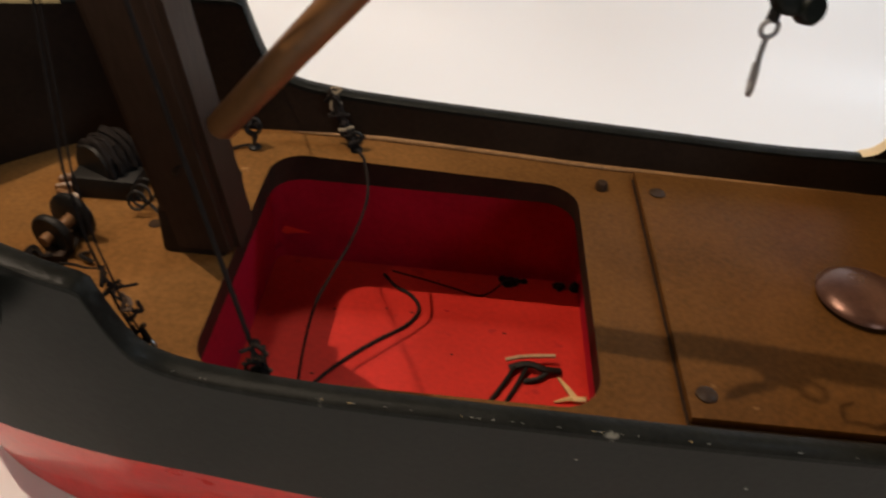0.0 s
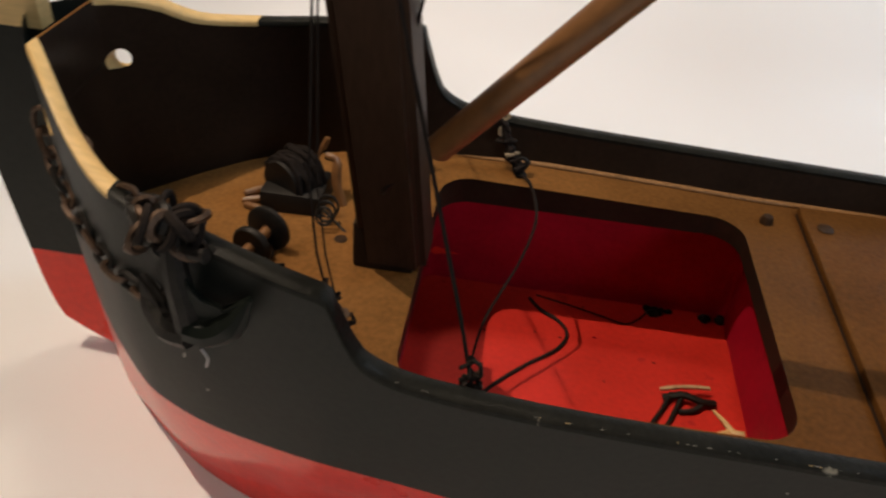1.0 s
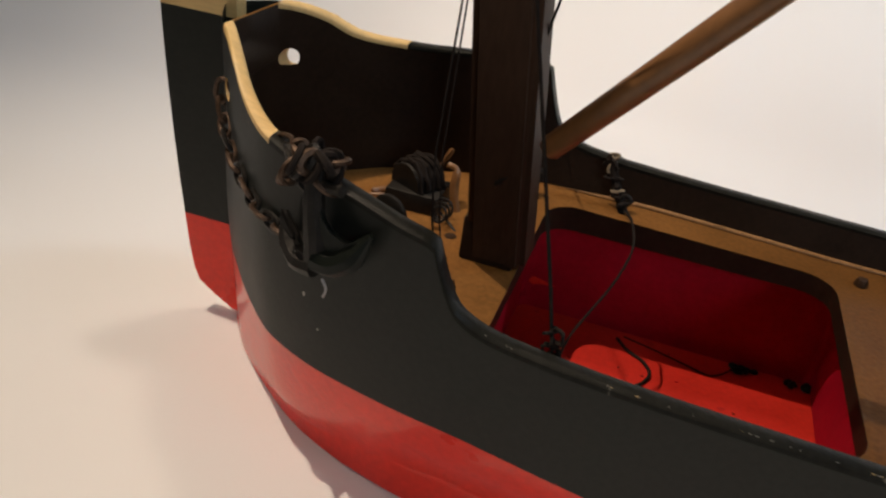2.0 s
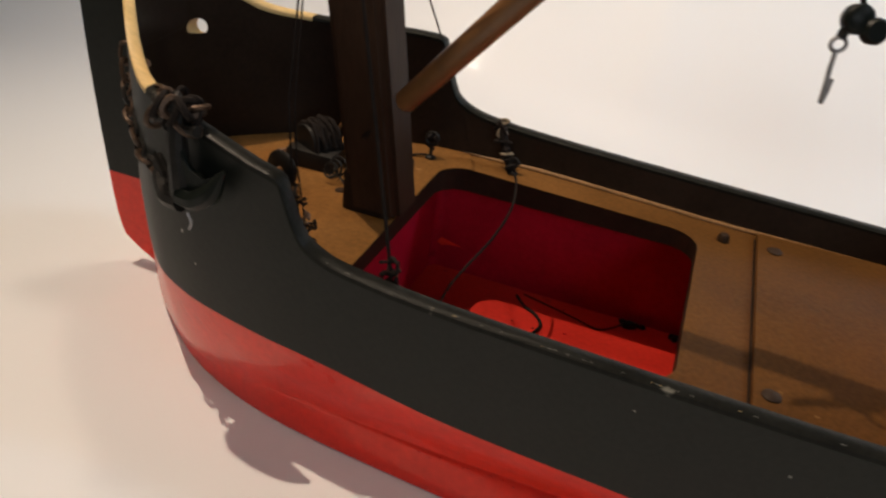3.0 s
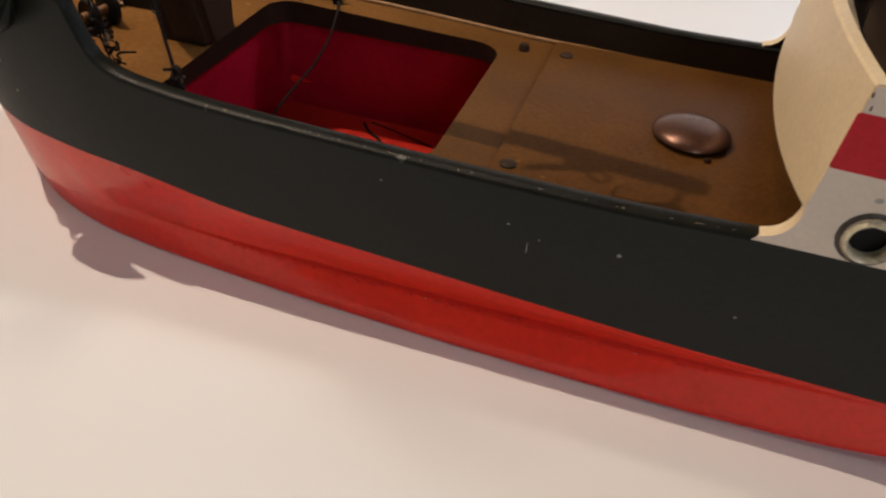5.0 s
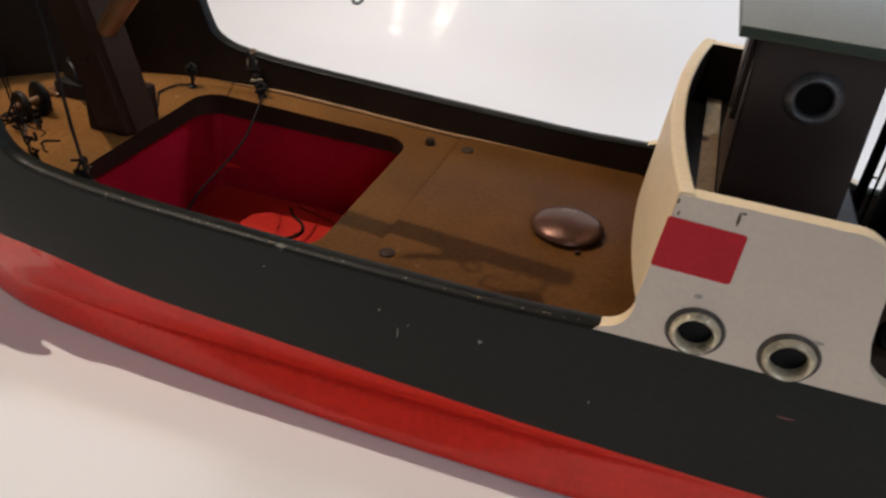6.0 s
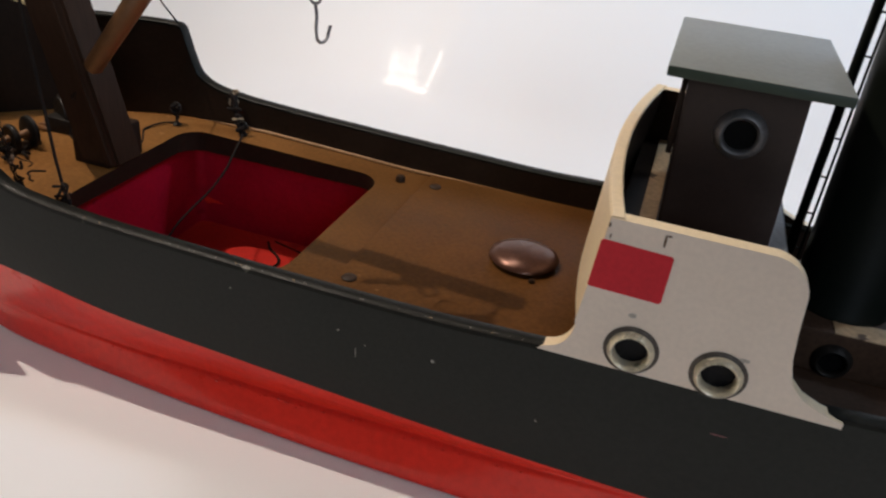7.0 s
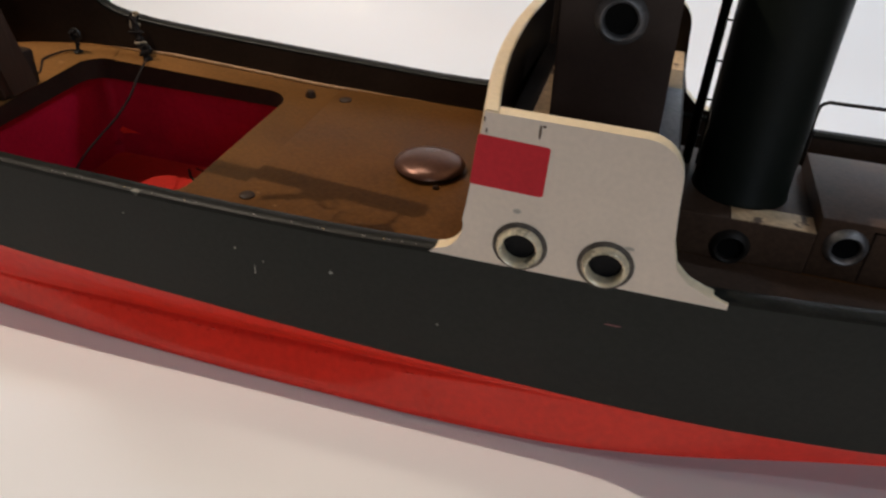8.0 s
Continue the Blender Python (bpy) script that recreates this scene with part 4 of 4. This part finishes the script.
lathe(bm, [(0, -0.15), (0.2, -0.15), (0.25, -0.1), (0.25, 0.1), (0.2, 0.15), (0, 0.15)], Matrix.Translation(c) @ pose(0, 0, 0, 75, 20, 15), 22)
lathe(bm, [(0, -0.14), (0.17, -0.14), (0.22, -0.08), (0.22, 0.08), (0.17, 0.14), (0, 0.14)], Matrix.Translation(c + Vector((0.3, 0.0, -0.14))) @ pose(0, 0, 0, 75, 35, 15), 20)
part("block", bm, FUNNEL, tackle, "black pulley block", smooth=50)
bm = bmesh.new()
tube(bm, spline([c + Vector((-0.1, 0, -0.1)), on_hook(-0.07, -0.13, 1.26), on_hook(-0.1, -0.17, 1.14)], 4), 0.09, 8)
part("shackle", bm, IRON, tackle)
bm = bmesh.new()
c2 = on_hook(-0.1, -0.2, 1.05)
tube(bm, [c2 + Vector((0.12 * math.cos(a), 0.03 * math.cos(a), 0.12 * math.sin(a))) for a in [2 * math.pi * k / 18 for k in range(18)]], 0.035, 7, closed=True)
part("swivel_ring", bm, STEEL, tackle)
U = Vector((0.25, 0.97, 0))
bm = bmesh.new()
pts = [on_hook(-0.1, -0.2, 0.94), on_hook(-0.08, -0.15, 0.62), on_hook(-0.03, -0.05, 0.42) - U * 0.16]
pts += [on_hook(0, 0, 0.19) + U * (0.21 * -math.cos(a)) - Vector((0, 0, 0.19 * math.sin(a))) for a in [math.pi * k / 8 for k in range(9)]]
pts += [on_hook(0, 0, 0.36) + U * 0.28]
tube(bm, spline(pts, 4), 0.04, 8)
part("hook", bm, STEEL, tackle, "thin bent wire hook")

# block and cleat on the boom near its head
bc = DA.lerp(DB, 0.83) + Vector((0.1, -0.2, -0.4))
bm = bmesh.new()
lathe(bm, [(0, -0.2), (0.36, -0.2), (0.42, -0.12), (0.42, 0.12), (0.36, 0.2), (0, 0.2)], Matrix.Translation(bc) @ pose(0, 0, 0, 12, 8, 20), 22)
block = part("upper_block", bm, FUNNEL, tackle, "black pulley block under the boom", smooth=50)
bm = bmesh.new()
tube(bm, spline([bc + Vector((-0.3, -0.4, 0)), bc + Vector((-0.75, -0.55, 0.02)), bc + Vector((-1.05, -0.78, -0.1))], 5), [0.12] * 5 + [0.1] * 5 + [0.06], 8)
part("cleat", bm, IRON, block)
bm = bmesh.new()
tube(bm, [bc + Vector((0.35, -0.45, 0)) + Vector((0.2 * math.cos(a), 0.2 * math.sin(a), 0.05)) for a in [2 * math.pi * k / 16 for k in range(16)]], 0.05, 7, closed=True)
part("ring", bm, STEEL, block)

# ---- anchor on the bow, lashed to the rail ----
AX, AY = -12.1, -4.98
anchor = thing("anchor", (AX, AY, 1.5), "black cast anchor lashed against the bow rail", "anchor")
bm = bmesh.new()
tube(bm, spline([(-12.25, -4.85, 3.7), (-12.2, -5.0, 3.05), (-12.1, -5.08, 2.4), (-12.05, -5.1, 1.83)], 5), [0.17, 0.19, 0.2, 0.21, 0.22, 0.23, 0.23, 0.24, 0.24, 0.25, 0.25, 0.25, 0.26, 0.26, 0.26, 0.27], 10)
part("shank", bm, IRON, anchor)
bm = bmesh.new()
tube(bm, spline([(-12.05, -5.15, 1.98), (-11.65, -5.2, 1.98), (-11.25, -5.2, 2.25), (-10.92, -5.16, 2.8)], 5), [0.27] * 6 + [0.26] * 5 + [0.22, 0.18, 0.14, 0.09, 0.05], 9)
arm = part("arm", bm, FUNNEL, anchor)
# fluke plate widened up the shank to draw the anchor's shadow on the hull
bm = extrude_outline(bmesh.new(), [(-12.0, 3.05), (-11.78, 2.62), (-11.42, 2.46), (-10.92, 2.86), (-11.12, 2.22), (-11.55, 1.86), (-11.95, 1.8)], lambda a, b: (a, -5.06, b), (0, -0.14, 0))
bmesh.ops.bevel(bm, geom=list(bm.edges), offset=0.03, segments=2, affect="EDGES")
part("fluke", bm, FUNNEL, anchor, "black fluke broadened to paint the anchor's shadow")
for sx in (-1,):
    bm = bmesh.new()
    tip = Vector((-12.05 + sx * 0.98, -5.0 + (0.42 if sx < 0 else -0.12), 2.5))
    tube(bm, spline([(-12.05, -5.15, 1.78), (-12.05 + sx * 0.45, -5.15 + (0.12 if sx < 0 else -0.02), 1.78), (-12.05 + sx * 0.8, -5.05 + (0.3 if sx < 0 else -0.08), 2.03), tip], 5), [0.25] * 6 + [0.23] * 5 + [0.2, 0.17, 0.13, 0.09, 0.05], 9)
    arm = part("arm", bm, IRON, anchor)
    bm = bmesh.new()
    w = Vector((sx * 0.3, 0, 0.5)).normalized()
    base = Vector((-12.05 + sx * 0.72, -5.16 + (0.3 if sx < 0 else -0.04), 1.9))
    out = [base + Vector((-0.18 * sx, 0, -0.12)), base + Vector((0.22 * sx, 0.02, -0.08)), tip + Vector((0.05 * sx, -0.04, 0.08)), base + Vector((-0.12 * sx, 0.0, 0.3))]
    a = [bm.verts.new(p) for p in out]
    b = [bm.verts.new(p + Vector((0, -0.1, 0))) for p in out]
    bm.faces.new(a)
    bm.faces.new(b[::-1])
    for i in range(4):
        bm.faces.new((a[i], b[i], b[(i + 1) % 4], a[(i + 1) % 4]))
    bmesh.ops.bevel(bm, geom=list(bm.edges), offset=0.03, segments=2, affect="EDGES")
    part("fluke", bm, IRON, anchor)
bm = bmesh.new()
tube(bm, [(-12.95, -4.62, 3.25), (-12.75, -4.72, 3.3), (-12.25, -4.92, 3.42), (-11.75, -5.05, 3.5), (-11.6, -5.08, 3.52)], [0.13, 0.1, 0.12, 0.1, 0.13], 9)
part("stock", bm, IRON, anchor)
q = random.Random(21)
for k in range(30):
    c = Vector((-12.35 + q.uniform(-0.55, 0.5), -4.7 + q.uniform(-0.25, 0.3), 3.6 + q.uniform(-0.16, 0.26)))
    r = q.uniform(0.14, 0.34)
    n = Vector((q.uniform(-1, 1), q.uniform(-1, 1), q.uniform(-0.4, 1))).normalized()
    a, b = n.orthogonal().normalized(), n.cross(n.orthogonal().normalized())
    bm = bmesh.new()
    tube(bm, [c + r * (math.cos(w) * a + 0.75 * math.sin(w) * b) for w in [2 * math.pi * j / 14 for j in range(14)]], q.uniform(0.055, 0.1), 6, closed=True)
    part("lashing_turn", bm, RUST if k % 3 == 0 else (IRON if k % 3 == 1 else CORD), anchor)
bm = bmesh.new()
tube(bm, spline([(-11.85, -5.25, 1.6), (-11.75, -5.27, 1.4), (-11.8, -5.28, 1.2)], 5), 0.03, 6)
part("wire_end", bm, STEEL, anchor)

# ---- anchor chain: single links along the bow, and inside the bulwark ----
chain = thing("anchor_chain", (-15, -3.4, 2.5), "rusty small-link chain looped along the bow", "chain")


def on_side(x, z, out):
    px, b = skin(x, z)
    return Vector((px, centre(x) - b - out, z))


def chain_link(p, d, up, r, mat, k):
    side = d.cross(up).normalized()
    if k % 2:
        side = (side * 0.35 + d.cross(side).normalized()).normalized()
    bm = bmesh.new()
    pts = []
    for j in range(16):
        w = 2 * math.pi * j / 16
        pts.append(p + d * (1.15 * r * math.cos(w) + 0.35 * r * (1 if math.cos(w) > 0 else -1)) + side * (0.78 * r * math.sin(w)))
    tube(bm, pts, 0.062, 6, closed=True)
    part("link", bm, mat, chain)


def lay_chain(path, r, seed):
    q = random.Random(seed)
    pts = spline(path, 40)
    step, run, k = 2.1 * r, 0.0, 0
    for a, b in zip(pts, pts[1:]):
        run += (b - a).length
        if run >= step:
            run = 0.0
            up = Vector((q.uniform(-0.4, 0.4), -1, q.uniform(-0.2, 0.5))).normalized()
            chain_link(b, (b - a).normalized(), up, r, RUST if q.random() < 0.7 else IRON, k)
            k += 1


lay_chain([on_side(-16.35, 3.7, 0.0), on_side(-16.5, 3.2, 0.1), on_side(-16.3, 2.75, 0.12), on_side(-15.85, 2.42, 0.12), on_side(-15.2, 2.2, 0.12), on_side(-14.4, 1.98, 0.1), on_side(-13.6, 1.9, 0.1), on_side(-12.9, 1.85, 0.12), on_side(-12.3, 1.75, 0.2)], 0.21, 6)
lay_chain([(-15.6, -1.9, 3.55), (-15.1, -2.45, 3.6), (-14.4, -3.25, 3.55), (-13.6, -3.85, 3.6), (-12.9, -4.2, 3.8)], 0.2, 9)

# ---- loose things in the hold ----
FZ = -4.35
def cord(name, pts, r, label, mat=CORD):
    bm = bmesh.new()
    tube(bm, spline([Vector(p) for p in pts], 10), r, 7)
    ob = link(name, bm, mat, CM, 50)
    return tagged(ob, label, "cord", "loose cords in the hold")


cord("cord", [(-7.6, -0.9, FZ + 0.05), (-6.75, 0.4, FZ + 0.05), (-5.85, 1.4, FZ + 0.05), (-5.0, 2.2, FZ + 0.06), (-4.72, 2.9, FZ + 0.06), (-5.0, 3.45, FZ + 0.05), (-5.5, 3.8, FZ + 0.04), (-5.9, 4.3, FZ + 0.04)], 0.055, "dark cord lying in a loop on the hold floor")
cord("cord", [(-5.7, 4.5, FZ + 0.03), (-4.7, 4.25, FZ + 0.03), (-3.7, 3.95, FZ + 0.03), (-3.0, 3.75, FZ + 0.03), (-2.6, 4.0, FZ + 0.03), (-2.3, 4.4, FZ + 0.03)], 0.03, "thin dark thread on the hold floor")
for x, y, seed in ((-1.95, 4.5, 2), (-0.35, 4.45, 5)):
    q = random.Random(seed)
    clump = thing("dirt_clump", (x, y, FZ), "small black crumbly clump on the hold floor", "debris", "clumps in the hold")
    for k in range(7):
        bm = bmesh.new()
        bmesh.ops.create_icosphere(bm, subdivisions=2, radius=1)
        sx, sy, sz = q.uniform(0.1, 0.2), q.uniform(0.08, 0.16), q.uniform(0.06, 0.14)
        ox, oy = q.uniform(-0.32, 0.32), q.uniform(-0.15, 0.15)
        for v in bm.verts:
            n = 1 + 0.4 * noise.noise(v.co * 2.3 + Vector((k, seed, 0)))
            v.co = Vector((x + ox + v.co.x * sx * n, y + oy + v.co.y * sy * n, FZ + sz * 0.8 + v.co.z * sz * n))
        part("crumb", bm, FUNNEL, clump)
clip = thing("wire_clip", (-1.3, 0.9, FZ), "twisted dark wire round a tan bar on the hold floor", "clip")
for pts, r, mat, nm in (
    ([(-2.2, 1.05, FZ + 0.25), (-1.8, 1.1, FZ + 0.35), (-1.3, 1.25, FZ + 0.3), (-0.85, 1.3, FZ + 0.3)], 0.06, STRIP, "bar"),
    ([(-2.1, 0.9, FZ + 0.1), (-1.6, 0.95, FZ + 0.25), (-1.1, 0.85, FZ + 0.2), (-0.7, 0.95, FZ + 0.1)], 0.1, IRON, "wire"),
    ([(-1.9, 1.0, FZ + 0.2), (-2.2, 0.4, FZ + 0.1), (-2.6, -0.3, FZ + 0.05)], 0.06, CORD, "wire"),
    ([(-1.6, 0.95, FZ + 0.2), (-1.9, 0.3, FZ + 0.08), (-2.2, -0.3, FZ + 0.05)], 0.06, CORD, "wire"),
    ([(-1.0, 0.9, FZ + 0.15), (-1.3, 0.6, FZ + 0.1), (-1.7, 0.5, FZ + 0.05)], 0.08, IRON, "wire"),
):
    bm = bmesh.new()
    tube(bm, spline(pts, 5), r, 7)
    part(nm, bm, mat, clip)
splint = thing("wood_splint", (-0.4, 0.2, FZ), "pale broken wood splint in the hold corner", "splint")
for pts, r in (([(-0.75, 0.75, FZ + 0.05), (-0.55, 0.35, FZ + 0.12), (-0.35, 0.0, FZ + 0.1), (-0.1, -0.1, FZ + 0.2)], [0.03, 0.07, 0.1, 0.05]), ([(-0.9, -0.1, FZ + 0.05), (-0.45, 0.02, FZ + 0.1), (-0.05, 0.1, FZ + 0.1)], [0.03, 0.08, 0.03])):
    bm = bmesh.new()
    tube(bm, pts, r, 6)
    part("sliver", bm, WOOD_BARE, splint)

# ---- crumbs and a fibre on the table ----
bm = bmesh.new()
tube(bm, spline([(-18.75, -0.25, TZ + 0.03), (-18.55, -0.42, TZ + 0.05), (-18.3, -0.52, TZ + 0.03)], 5), 0.03, 6)
tagged(link("fibre", bm, CORD, CM, 50), "short dark fibre lying on the white table", "fibre")
for x, y, r in ((-19.4, 0.9, 0.05), (3.6, -8.1, 0.05), (3.5, -8.3, 0.035), (-6.2, -7.2, 0.04)):
    bm = bmesh.new()
    bmesh.ops.create_icosphere(bm, subdivisions=1, radius=r)
    for v in bm.verts:
        v.co = Vector((x + v.co.x, y + v.co.y * 0.7, TZ + r * 0.45 + v.co.z * 0.5))
    tagged(link("crumb", bm, CORD, CM, 50), "tiny dark crumb lying on the white table", "crumb", "crumbs on the table")
